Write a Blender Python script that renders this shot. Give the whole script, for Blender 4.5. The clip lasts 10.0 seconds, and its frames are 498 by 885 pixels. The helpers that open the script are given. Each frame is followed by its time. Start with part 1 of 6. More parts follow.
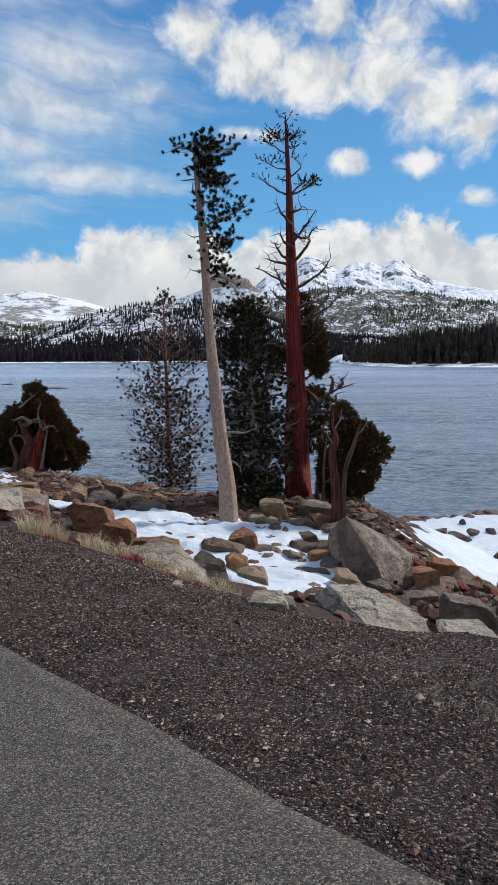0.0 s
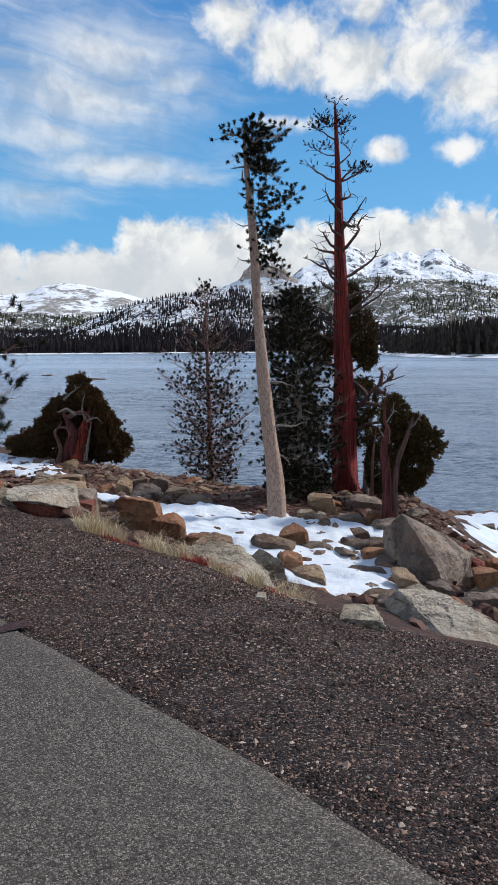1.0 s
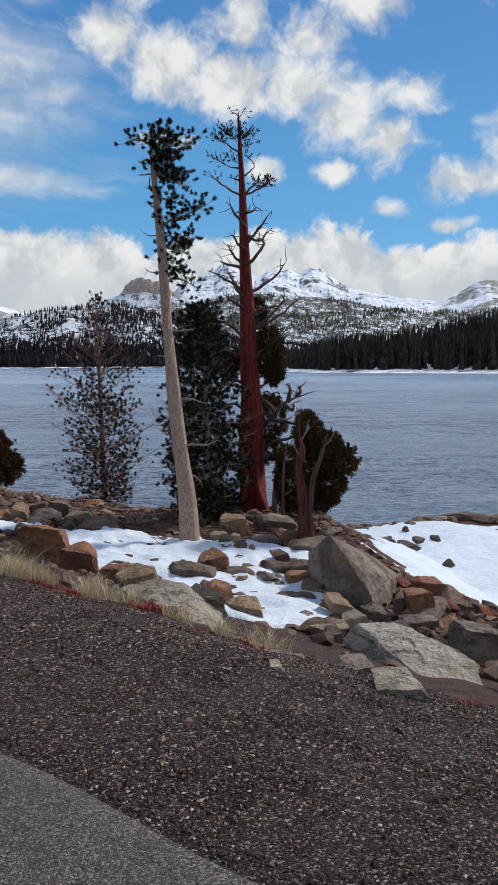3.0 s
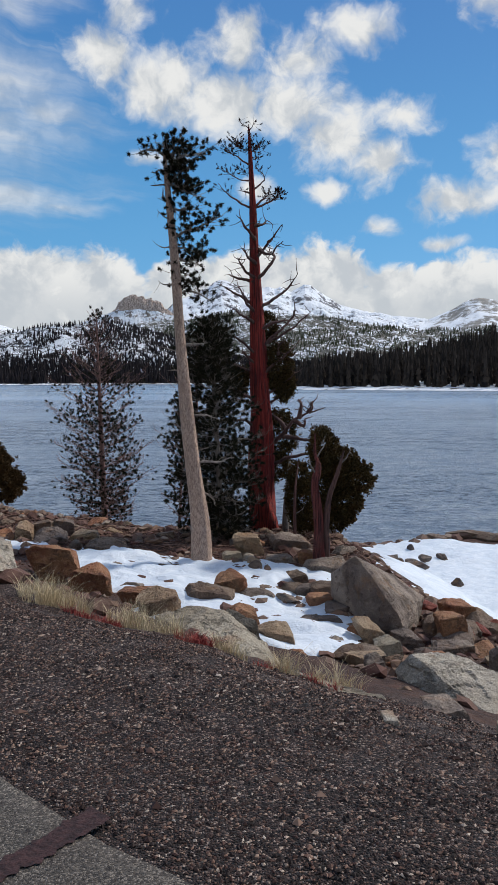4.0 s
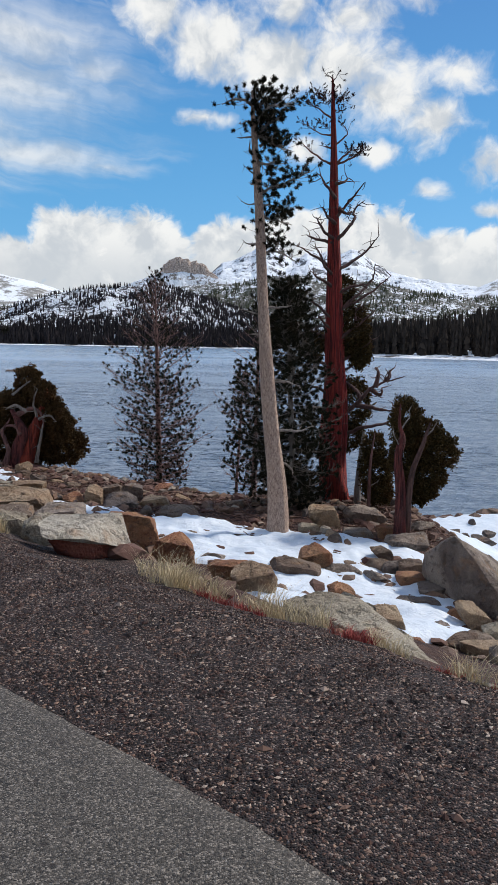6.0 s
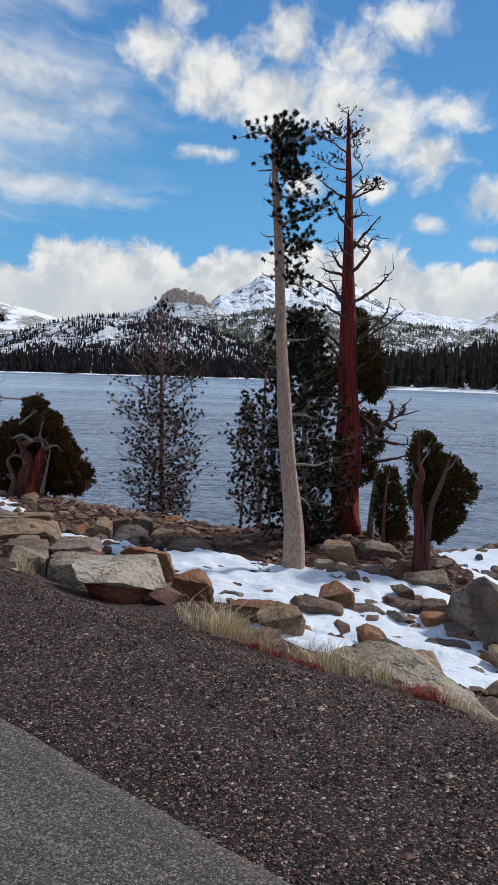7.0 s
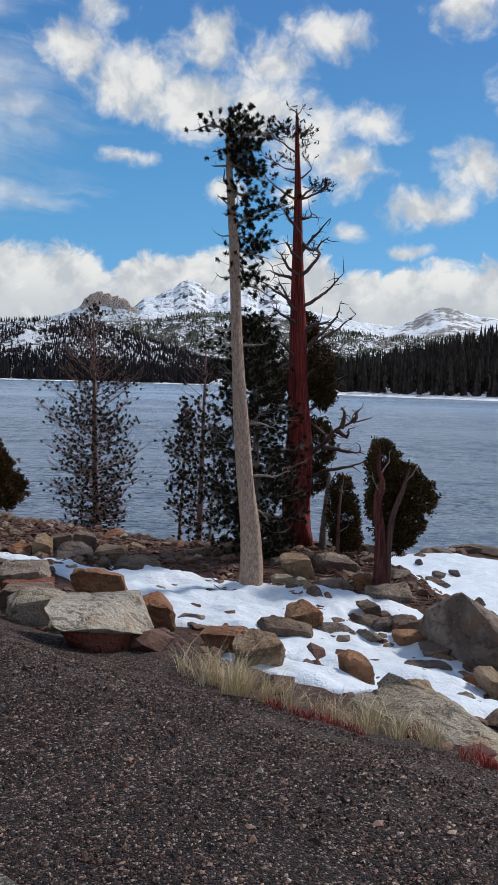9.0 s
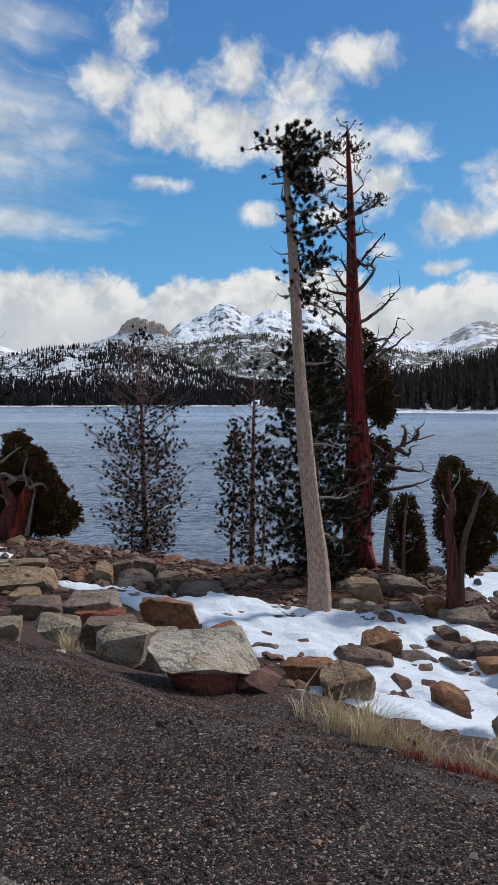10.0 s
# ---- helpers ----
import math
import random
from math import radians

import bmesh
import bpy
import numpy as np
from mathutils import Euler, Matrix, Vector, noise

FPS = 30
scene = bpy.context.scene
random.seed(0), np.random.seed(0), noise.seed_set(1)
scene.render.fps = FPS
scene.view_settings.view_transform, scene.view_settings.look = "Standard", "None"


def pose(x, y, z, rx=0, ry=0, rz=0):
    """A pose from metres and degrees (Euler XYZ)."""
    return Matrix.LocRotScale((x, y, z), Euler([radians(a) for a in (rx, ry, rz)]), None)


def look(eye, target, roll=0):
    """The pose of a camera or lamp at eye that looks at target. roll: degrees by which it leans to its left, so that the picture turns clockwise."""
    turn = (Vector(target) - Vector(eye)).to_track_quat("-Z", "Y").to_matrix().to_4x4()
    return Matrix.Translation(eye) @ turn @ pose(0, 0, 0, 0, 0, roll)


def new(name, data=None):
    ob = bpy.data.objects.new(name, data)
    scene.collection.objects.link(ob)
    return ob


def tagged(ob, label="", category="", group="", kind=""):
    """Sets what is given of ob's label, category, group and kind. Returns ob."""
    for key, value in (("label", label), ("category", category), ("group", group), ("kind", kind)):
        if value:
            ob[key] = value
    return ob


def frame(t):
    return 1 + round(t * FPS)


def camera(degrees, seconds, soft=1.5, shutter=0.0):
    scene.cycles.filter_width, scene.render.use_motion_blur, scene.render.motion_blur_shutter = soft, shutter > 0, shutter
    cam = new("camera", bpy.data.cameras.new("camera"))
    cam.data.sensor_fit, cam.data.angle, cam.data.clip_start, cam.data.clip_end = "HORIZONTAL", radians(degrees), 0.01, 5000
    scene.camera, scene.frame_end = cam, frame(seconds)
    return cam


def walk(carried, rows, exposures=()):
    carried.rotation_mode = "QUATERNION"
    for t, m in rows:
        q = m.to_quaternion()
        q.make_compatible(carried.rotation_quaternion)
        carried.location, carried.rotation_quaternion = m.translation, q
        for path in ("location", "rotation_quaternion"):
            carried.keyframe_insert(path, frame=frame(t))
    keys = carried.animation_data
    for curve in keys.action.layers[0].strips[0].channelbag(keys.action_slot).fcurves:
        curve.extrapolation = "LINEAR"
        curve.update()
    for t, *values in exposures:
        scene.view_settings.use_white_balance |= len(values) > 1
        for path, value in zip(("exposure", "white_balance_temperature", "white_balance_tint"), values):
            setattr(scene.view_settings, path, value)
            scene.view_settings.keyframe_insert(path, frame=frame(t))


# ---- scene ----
cam = camera(37.4, 10.0, soft=0.75)
PATH = [
    (0, (0.009, -0.225, 1.465), (-0.039, 1.761, 1.228), -0.3),
    (0.5, (-0.147, -0.059, 1.467), (-0.197, 1.919, 1.176), 0.2),
    (1, (-0.344, 0.137, 1.492), (-0.489, 2.115, 1.231), -0.4),
    (1.5, (-0.527, 0.309, 1.496), (-0.588, 2.293, 1.249), -1.1),
    (2, (-0.684, 0.557, 1.515), (-0.632, 2.546, 1.313), -1.0),
    (2.5, (-0.901, 0.746, 1.502), (-0.859, 2.735, 1.3), -0.2),
    (2.7, (-0.963, 0.808, 1.509), (-0.844, 2.792, 1.281), -0.8),
    (3.8, (-1.411, 1.408, 1.47), (-1.212, 3.39, 1.287), 0.1),
    (4, (-1.542, 1.497, 1.455), (-1.353, 3.48, 1.278), -0.1),
    (4.5, (-1.748, 1.658, 1.464), (-1.572, 3.638, 1.244), 0.1),
    (5, (-1.954, 1.877, 1.481), (-1.901, 3.869, 1.303), -0.0),
    (5.5, (-2.205, 2.041, 1.457), (-2.149, 4.028, 1.242), -0.1),
    (6, (-2.423, 2.218, 1.446), (-2.344, 4.198, 1.175), 1.1),
    (6.2, (-2.5, 2.317, 1.455), (-2.504, 4.303, 1.22), 1.4),
    (7.3, (-2.985, 2.661, 1.493), (-2.87, 4.649, 1.304), 1.6),
    (7.5, (-3.029, 2.764, 1.502), (-2.918, 4.751, 1.312), 1.3),
    (8, (-3.163, 3.006, 1.534), (-3.098, 4.998, 1.358), 1.4),
    (8.5, (-3.331, 3.23, 1.513), (-3.167, 5.217, 1.358), 0.7),
    (9, (-3.465, 3.489, 1.501), (-3.176, 5.461, 1.33), 1.7),
    (9.5, (-3.676, 3.737, 1.508), (-3.468, 5.724, 1.406), 1.1),
    (10, (-3.953, 3.933, 1.492), (-3.768, 5.922, 1.375), -0.0),
]
walk(cam, [(t, look(eye, target, roll)) for t, eye, target, roll in PATH], ((0.0, 0.04), (1.0, 0.14), (2.5, 0.0), (5.0, -0.05), (6.0, 0.10), (7.5, -0.04), (10.0, -0.07)))

# ---- world, sun, exposure ----
SUN_EL, SUN_AZ = radians(42), radians(62)      # azimuth clockwise from the view's far direction
sun_way = Vector((math.sin(SUN_AZ) * math.cos(SUN_EL), math.cos(SUN_AZ) * math.cos(SUN_EL), math.sin(SUN_EL)))
sun = new("sun", bpy.data.lights.new("sun", "SUN"))
sun.data.energy, sun.data.angle, sun.data.color = 3.4, radians(7), (1.0, 0.95, 0.87)
sun.rotation_euler = sun_way.to_track_quat("Z", "Y").to_euler()


class Nodes:
    """Small helper for node trees."""

    def __init__(self, tree):
        self.t = tree
        tree.nodes.clear()

    def n(self, kind, ins=None, **props):
        nd = self.t.nodes.new(kind)
        for k, v in props.items():
            setattr(nd, k, v)
        for k, v in (ins or {}).items():
            self.put(nd, k, v)
        return nd

    def put(self, nd, k, v):
        if isinstance(v, bpy.types.NodeSocket):
            self.t.links.new(v, nd.inputs[k])
        elif isinstance(v, bpy.types.Node):
            self.t.links.new(v.outputs[0], nd.inputs[k])
        else:
            nd.inputs[k].default_value = v

    def math(self, op, a, b=0.0, c=None, clamp=False):
        nd = self.n("ShaderNodeMath", {0: a, 1: b}, operation=op, use_clamp=clamp)
        if c is not None:
            self.put(nd, 2, c)
        return nd

    def vec(self, op, a, b=None):
        return self.n("ShaderNodeVectorMath", {0: a} if b is None else {0: a, 1: b}, operation=op)

    def ramp(self, fac, stops, kind="LINEAR"):
        nd = self.n("ShaderNodeValToRGB", {"Fac": fac})
        cr = nd.color_ramp
        cr.interpolation = kind
        while len(cr.elements) < len(stops):
            cr.elements.new(0.5)
        for e, (p, c) in zip(cr.elements, stops):
            e.position = p
            e.color = (*c, 1) if len(c) == 3 else c
        return nd

    def mix(self, fac, a, b, blend="MIX"):
        nd = self.n("ShaderNodeMix", data_type="RGBA", blend_type=blend)
        self.put(nd, 0, fac)
        for k, v in ((6, a), (7, b)):
            self.put(nd, k, (*v, 1) if isinstance(v, tuple) and len(v) == 3 else v)
        return nd.outputs[2]

    def smooth(self, x, lo, hi):
        return self.n("ShaderNodeMapRange", {0: x, 1: lo, 2: hi}, interpolation_type="SMOOTHSTEP")

    def noise(self, vec, scale, detail=4.0, rough=0.55, dist=0.0):
        return self.n("ShaderNodeTexNoise", {"Vector": vec, "Scale": scale, "Detail": detail, "Roughness": rough, "Distortion": dist})


def make_world():
    w = bpy.data.worlds.new("sky")
    scene.world = w
    w.use_nodes = True
    g = Nodes(w.node_tree)
    sky = g.n("ShaderNodeTexSky", sky_type="NISHITA", sun_disc=False, sun_elevation=SUN_EL, sun_rotation=SUN_AZ, air_density=1.0, dust_density=0.6, ozone_density=2.2, altitude=2400)
    way = g.n("ShaderNodeTexCoord").outputs["Generated"]
    s = g.n("ShaderNodeSeparateXYZ", {0: way})
    deg = 180 / math.pi
    az = g.math("MULTIPLY", g.math("ARCTAN2", s.outputs[0], s.outputs[1]), deg)
    el = g.math("MULTIPLY", g.math("ARCSINE", s.outputs[2]), deg)
    flat = g.n("ShaderNodeCombineXYZ", {0: az, 1: el, 2: 0.0})
    warp = g.noise(flat, 0.16, 4.0, 0.6)
    off = g.vec("MULTIPLY", g.vec("SUBTRACT", warp.outputs["Color"], (0.5, 0.5, 0.5)), (3.6, 2.2, 0.0))
    p = g.vec("ADD", flat, off)

    def cover(groups):
        """The deepest cover by any of the given ellipses: azimuth, elevation, half widths, weight."""
        best = None
        for a, e, ra, re, wt in groups:
            d = g.vec("LENGTH", g.vec("MULTIPLY", g.vec("SUBTRACT", p, (a, e, 0.0)), (1 / ra, 1 / re, 0.0)))
            m = g.math("MULTIPLY_ADD", d.outputs["Value"], -wt, wt)
            best = m if best is None else g.math("MAXIMUM", best, m)
        return best

    bank = cover([(-24, 4.6, 5, 3.2, 1), (-17, 4.6, 6, 3.0, 1), (-10.5, 5.6, 5.2, 4.2, 1), (-6, 5.8, 4.5, 4.2, 1), (1, 6.2, 4.5, 3.6, 1), (5, 6.4, 4.5, 3.7, 1),
                  (11, 6.2, 5.5, 4.6, 1), (16, 5.0, 4.5, 3.6, 1), (21, 5.6, 5, 3.7, 1), (26.5, 5.8, 5, 3.9, 1), (33, 5.5, 6, 4, 1), (-32, 5, 7, 4, 1)])
    heap = cover([(-5.2, 22.4, 3.2, 2.4, 1), (-1.0, 20.9, 4.8, 2.7, 1.2), (3.6, 19.6, 5.0, 2.6, 1.2), (8.6, 19.6, 5.0, 2.6, 1.1), (12.3, 17.4, 4.2, 2.8, 1), (15.0, 15.6, 3.2, 2.2, .9),
                  (16.6, 18.4, 3.4, 1.8, .8), (9.4, 22.6, 3.4, 2.2, .9), (13.2, 24.2, 3.4, 1.8, .9), (4.4, 23.4, 2.6, 2.6, .9), (-3.6, 25.5, 2.4, 3.0, .6),
                  (6.2, 13.9, 2.0, 1.1, 1), (11.4, 13.8, 2.1, 1.1, 1), (20.8, 12.6, 4.2, 1.7, 1), (24.2, 15.4, 3.0, 2.4, 1), (23.4, 25.2, 3.0, 2.0, 1), (-1.4, 15.7, 2.3, 0.8, .8),
                  (20.0, 9.6, 2.2, 0.7, .8), (15.3, 11.0, 1.5, 0.8, .7), (30, 20, 5, 3, 1), (-9, 32, 9, 4, 1), (14, 34, 10, 4, 1)])
    wisp = cover([(-16, 17.5, 9, 5.0, .75), (-15, 20.6, 8, 2.4, .8), (-9.5, 18.6, 3.0, 1.0, .7), (-18, 15.2, 7, 1.6, .8), (-14.5, 13.0, 7.5, 1.4, 1), (-20, 24.5, 6, 3, .7), (-12, 25.5, 3.5, 1.2, .7), (-20, 10.8, 6, 1.0, .5), (-8.6, 12.4, 2.5, .6, .5)])
    fine = g.noise(p, 0.50, 8.0, 0.58, 0.25)
    lumps = g.noise(p, 0.30, 5.0, 0.55)
    streak_p = g.vec("MULTIPLY", g.n("ShaderNodeVectorRotate", {"Vector": p, "Angle": radians(9)}, rotation_type="Z_AXIS"), (0.16, 1.0, 1.0))
    streak = g.noise(streak_p, 0.55, 6.0, 0.6, 0.4)

    def add_noise(m, nz, k):
        return g.math("ADD", m, g.math("MULTIPLY", g.math("SUBTRACT", nz.outputs["Fac"], 0.5), k))

    d_bank = g.smooth(add_noise(bank, fine, 0.95), 0.02, 0.30)
    d_heap = g.smooth(add_noise(heap, fine, 1.6), -0.06, 0.80)
    d_wisp = g.math("MULTIPLY", g.smooth(add_noise(wisp, streak, 1.8), -0.45, 1.15), 0.78)
    rest = g.smooth(g.noise(g.vec("MULTIPLY", way, (1.0, 1.0, 2.0)), 2.6, 6.0, 0.6), 0.43, 0.58)
    behind = g.smooth(s.outputs[1], 0.72, 0.30)
    d_rest = g.math("MULTIPLY", rest, behind)
    dens = g.math("MAXIMUM", g.math("MAXIMUM", d_bank, d_heap), g.math("MAXIMUM", d_wisp, d_rest))
    # cumulus: bright crowns, greyer bellies
    belly = g.smooth(add_noise(g.math("MULTIPLY", lumps.outputs["Fac"], 1.0), fine, 0.5), 0.36, 0.62)
    low = g.math("MAXIMUM", g.smooth(el, 4.5, 8.2), g.smooth(fine.outputs["Fac"], 0.5, 0.75))
    belly = g.math("MULTIPLY", belly, g.math("MULTIPLY_ADD", low, 0.75, 0.25))
    tint = g.mix(belly, (0.63, 0.67, 0.71), (0.96, 0.96, 0.94))
    deep = g.mix(g.smooth(el, 8.0, 30.0), (0.75, 4.5, 8.8), (0.50, 2.7, 7.2))
    c_sky = g.n("ShaderNodeBackground", {"Color": g.mix(0.55, sky.outputs[0], deep), "Strength": 0.096})
    c_cloud = g.n("ShaderNodeBackground", {"Color": tint, "Strength": 0.90})
    both = g.n("ShaderNodeMixShader", {0: g.math("MULTIPLY", dens, 0.97), 1: c_sky, 2: c_cloud})
    g.n("ShaderNodeOutputWorld", {0: both})


make_world()

# ---- materials ----
MATS = {}


def material(name, build):
    m = bpy.data.materials.new(name)
    m.use_nodes = True
    g = Nodes(m.node_tree)
    pos = g.n("ShaderNodeNewGeometry").outputs["Position"]
    color, rough, height, depth, extra = build(g, pos)
    bsdf = g.n("ShaderNodeBsdfPrincipled", {"Base Color": color if not isinstance(color, tuple) else (*color, 1), "Roughness": rough, **extra})
    if height is not None:
        g.put(bsdf, "Normal", g.n("ShaderNodeBump", {"Height": height, "Distance": depth, "Strength": 1.0}))
    g.n("ShaderNodeOutputMaterial", {0: bsdf})
    MATS[name] = m
    return m


def rock_build(a, b, stain, lichen=0.15, stain_at=0.55, scale=1.0):
    def build(g, pos):
        rnd = g.n("ShaderNodeObjectInfo").outputs["Random"]
        q = g.vec("ADD", pos, g.n("ShaderNodeCombineXYZ", {0: g.math("MULTIPLY", rnd, 31.0), 1: rnd, 2: 0.0}))
        big = g.noise(q, 1.3 * scale, 5, 0.6, 0.6)
        mid = g.noise(q, 7.0 * scale, 6, 0.65)
        grain = g.noise(q, 60.0 * scale, 3, 0.6)
        c = g.mix(g.smooth(big.outputs[0], 0.38, 0.66), a, b)
        c = g.mix(g.math("MULTIPLY", g.smooth(mid.outputs[0], stain_at, stain_at + 0.14), 0.8), c, stain)
        c = g.mix(g.math("MULTIPLY", g.smooth(g.noise(g.vec("ADD", q, (5.0, 9.0, 2.0)), 2.3 * scale, 5, 0.65).outputs[0], 0.54, 0.70), 0.55), c, (0.27, 0.135, 0.055))
        c = g.mix(g.math("MULTIPLY", g.smooth(g.noise(q, 14 * scale, 5, 0.7).outputs[0], 0.60, 0.70), lichen), c, (0.42, 0.42, 0.38))
        c = g.mix(0.45, c, g.ramp(grain.outputs[0], [(0.30, (0.25, 0.25, 0.25)), (0.5, (0.5, 0.5, 0.5)), (0.72, (0.85, 0.85, 0.85))]).outputs[0], "OVERLAY")
        crack = g.n("ShaderNodeTexVoronoi", {"Vector": g.vec("ADD", g.vec("MULTIPLY", q, (1.0, 1.0, 1.7)), g.vec("SCALE", mid.outputs["Color"])), "Scale": 1.1 * scale}, feature="DISTANCE_TO_EDGE")
        line = g.smooth(crack.outputs[0], 0.0, 0.035)
        c = g.mix(g.math("MULTIPLY", g.math("MULTIPLY", g.math("SUBTRACT", 1.0, line), g.smooth(big.outputs[0], 0.50, 0.66)), 0.6), c, (0.05, 0.035, 0.03))
        h = g.math("ADD", g.math("MULTIPLY", mid.outputs[0], 1.5), g.math("MULTIPLY_ADD", grain.outputs[0], 0.18, g.math("MULTIPLY", line, 0.45)))
        return c, 0.88, h, 0.085, {}
    return build


material("granite_grey", rock_build((0.155, 0.112, 0.090), (0.300, 0.235, 0.185), (0.055, 0.030, 0.025)))
material("granite_pale", rock_build((0.34, 0.290, 0.230), (0.47, 0.405, 0.325), (0.20, 0.155, 0.120), 0.05, 0.57))
material("granite_buff", rock_build((0.27, 0.215, 0.150), (0.39, 0.330, 0.250), (0.16, 0.105, 0.070), 0.06, 0.57))
material("granite_tan", rock_build((0.27, 0.170, 0.100), (0.37, 0.268, 0.172), (0.12, 0.052, 0.030)))
material("rust_rock", rock_build((0.25, 0.098, 0.046), (0.32, 0.165, 0.082), (0.095, 0.032, 0.022)))
material("brown_rock", rock_build((0.135, 0.085, 0.058), (0.22, 0.155, 0.11), (0.065, 0.034, 0.025)))
material("dark_red_rock", rock_build((0.20, 0.036, 0.024), (0.24, 0.075, 0.045), (0.055, 0.018, 0.014), 0.1))
material("dark_rock", rock_build((0.095, 0.066, 0.054), (0.18, 0.135, 0.110), (0.05, 0.035, 0.031), 0.2))


def rubble_build(g, pos):
    rnd = g.n("ShaderNodeNewGeometry").outputs["Random Per Island"]
    c = g.ramp(rnd, [(0.0, (0.075, 0.026, 0.018)), (0.35, (0.12, 0.060, 0.042)), (0.6, (0.135, 0.085, 0.062)), (0.85, (0.18, 0.098, 0.058)), (1.0, (0.27, 0.215, 0.170))]).outputs[0]
    mid = g.noise(pos, 9, 5, 0.65)
    c = g.mix(0.5, c, g.ramp(mid.outputs[0], [(0.3, (0.25, 0.25, 0.25)), (0.7, (0.75, 0.75, 0.75))]).outputs[0], "OVERLAY")
    return c, 0.9, mid.outputs[0], 0.03, {}


material("rubble", rubble_build)


def gravel_build(g, pos):
    rnd = g.n("ShaderNodeNewGeometry").outputs["Random Per Island"]
    c = g.ramp(rnd, [(0.0, (0.0050, 0.0018, 0.0014)), (0.46, (0.016, 0.0050, 0.0034)), (0.60, (0.054, 0.020, 0.014)), (0.76, (0.155, 0.080, 0.055)), (0.91, (0.30, 0.190, 0.135)), (1.0, (0.52, 0.42, 0.34))]).outputs[0]
    big = g.noise(pos, 0.9, 4, 0.6)
    c = g.mix(g.math("MULTIPLY", g.smooth(big.outputs[0], 0.48, 0.66), 0.45), c, (0.055, 0.022, 0.014))
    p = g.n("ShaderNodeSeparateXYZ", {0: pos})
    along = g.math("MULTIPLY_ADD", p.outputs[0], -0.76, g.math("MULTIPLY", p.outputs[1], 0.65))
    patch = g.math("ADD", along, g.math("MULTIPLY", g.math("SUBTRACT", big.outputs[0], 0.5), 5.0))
    c = g.mix(g.math("MULTIPLY", g.smooth(patch, 5.0, 8.5), 0.42), c, (0.016, 0.0065, 0.0050))      # darker gravel further along the road
    return c, 0.85, None, 0, {}


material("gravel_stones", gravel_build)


def soil_build(g, pos):
    s = g.n("ShaderNodeSeparateXYZ", {0: pos})
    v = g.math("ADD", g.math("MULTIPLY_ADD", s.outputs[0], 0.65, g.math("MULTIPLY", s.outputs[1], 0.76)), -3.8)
    big = g.noise(pos, 0.8, 5, 0.6)
    mid = g.noise(pos, 6.0, 6, 0.65)
    tiny = g.n("ShaderNodeTexVoronoi", {"Vector": pos, "Scale": 118.0})
    grit = g.ramp(g.n("ShaderNodeSeparateColor", {0: tiny.outputs["Color"]}).outputs[0], [(0.0, (0.005, 0.002, 0.0015)), (0.45, (0.015, 0.007, 0.0055)), (0.70, (0.050, 0.026, 0.021)), (0.88, (0.14, 0.090, 0.072)), (1.0, (0.34, 0.26, 0.215))]).outputs[0]
    duff = g.mix(g.smooth(mid.outputs[0], 0.4, 0.65), (0.042, 0.017, 0.012), (0.105, 0.050, 0.032))
    duff = g.mix(g.math("MULTIPLY", g.smooth(big.outputs[0], 0.5, 0.7), 0.6), duff, (0.085, 0.026, 0.018))
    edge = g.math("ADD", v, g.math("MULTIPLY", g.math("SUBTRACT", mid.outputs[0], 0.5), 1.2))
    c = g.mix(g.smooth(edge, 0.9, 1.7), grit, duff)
    c = g.mix(g.smooth(v, 60, 200), c, (0.05, 0.06, 0.05))
    h = g.math("ADD", g.math("MULTIPLY", mid.outputs[0], 1.6), g.math("MULTIPLY", tiny.outputs["Distance"], -0.5))
    return c, 0.95, h, 0.03, {}


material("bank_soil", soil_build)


def asphalt_build(g, pos):
    big = g.noise(pos, 0.7, 4, 0.6)
    mid = g.noise(pos, 3.2, 6, 0.7)
    vor = g.n("ShaderNodeTexVoronoi", {"Vector": pos, "Scale": 190.0})
    v2 = g.n("ShaderNodeTexVoronoi", {"Vector": pos, "Scale": 75.0})
    speck = g.n("ShaderNodeSeparateColor", {0: vor.outputs["Color"]}).outputs[0]
    c = g.ramp(speck, [(0.0, (0.014, 0.011, 0.009)), (0.4, (0.056, 0.046, 0.038)), (0.75, (0.102, 0.085, 0.070)), (1.0, (0.26, 0.22, 0.185))]).outputs[0]
    along = g.vec("MULTIPLY", g.n("ShaderNodeVectorRotate", {"Vector": pos, "Angle": radians(40.5)}, rotation_type="Z_AXIS"), (0.55, 1.9, 1.0))
    scuff = g.noise(along, 1.3, 6, 0.72, 0.3)
    c = g.mix(g.math("MULTIPLY", g.smooth(scuff.outputs[0], 0.54, 0.72), g.smooth(speck, 0.2, 0.7)), c, (0.20, 0.172, 0.145))
    c = g.mix(g.math("MULTIPLY", g.smooth(mid.outputs[0], 0.55, 0.75), 0.35), c, (0.045, 0.034, 0.027))
    c = g.mix(g.math("MULTIPLY", g.smooth(big.outputs[0], 0.52, 0.70), 0.35), c, (0.050, 0.036, 0.029))
    pits = g.n("ShaderNodeTexVoronoi", {"Vector": pos, "Scale": 17.0})
    c = g.mix(g.math("MULTIPLY", g.smooth(pits.outputs["Distance"], 0.20, 0.13), 0.75), c, (0.018, 0.011, 0.009))
    h = g.math("ADD", g.math("MULTIPLY", vor.outputs["Distance"], -0.6), g.math("MULTIPLY", v2.outputs["Distance"], -0.6))
    return c, 0.88, h, 0.006, {}


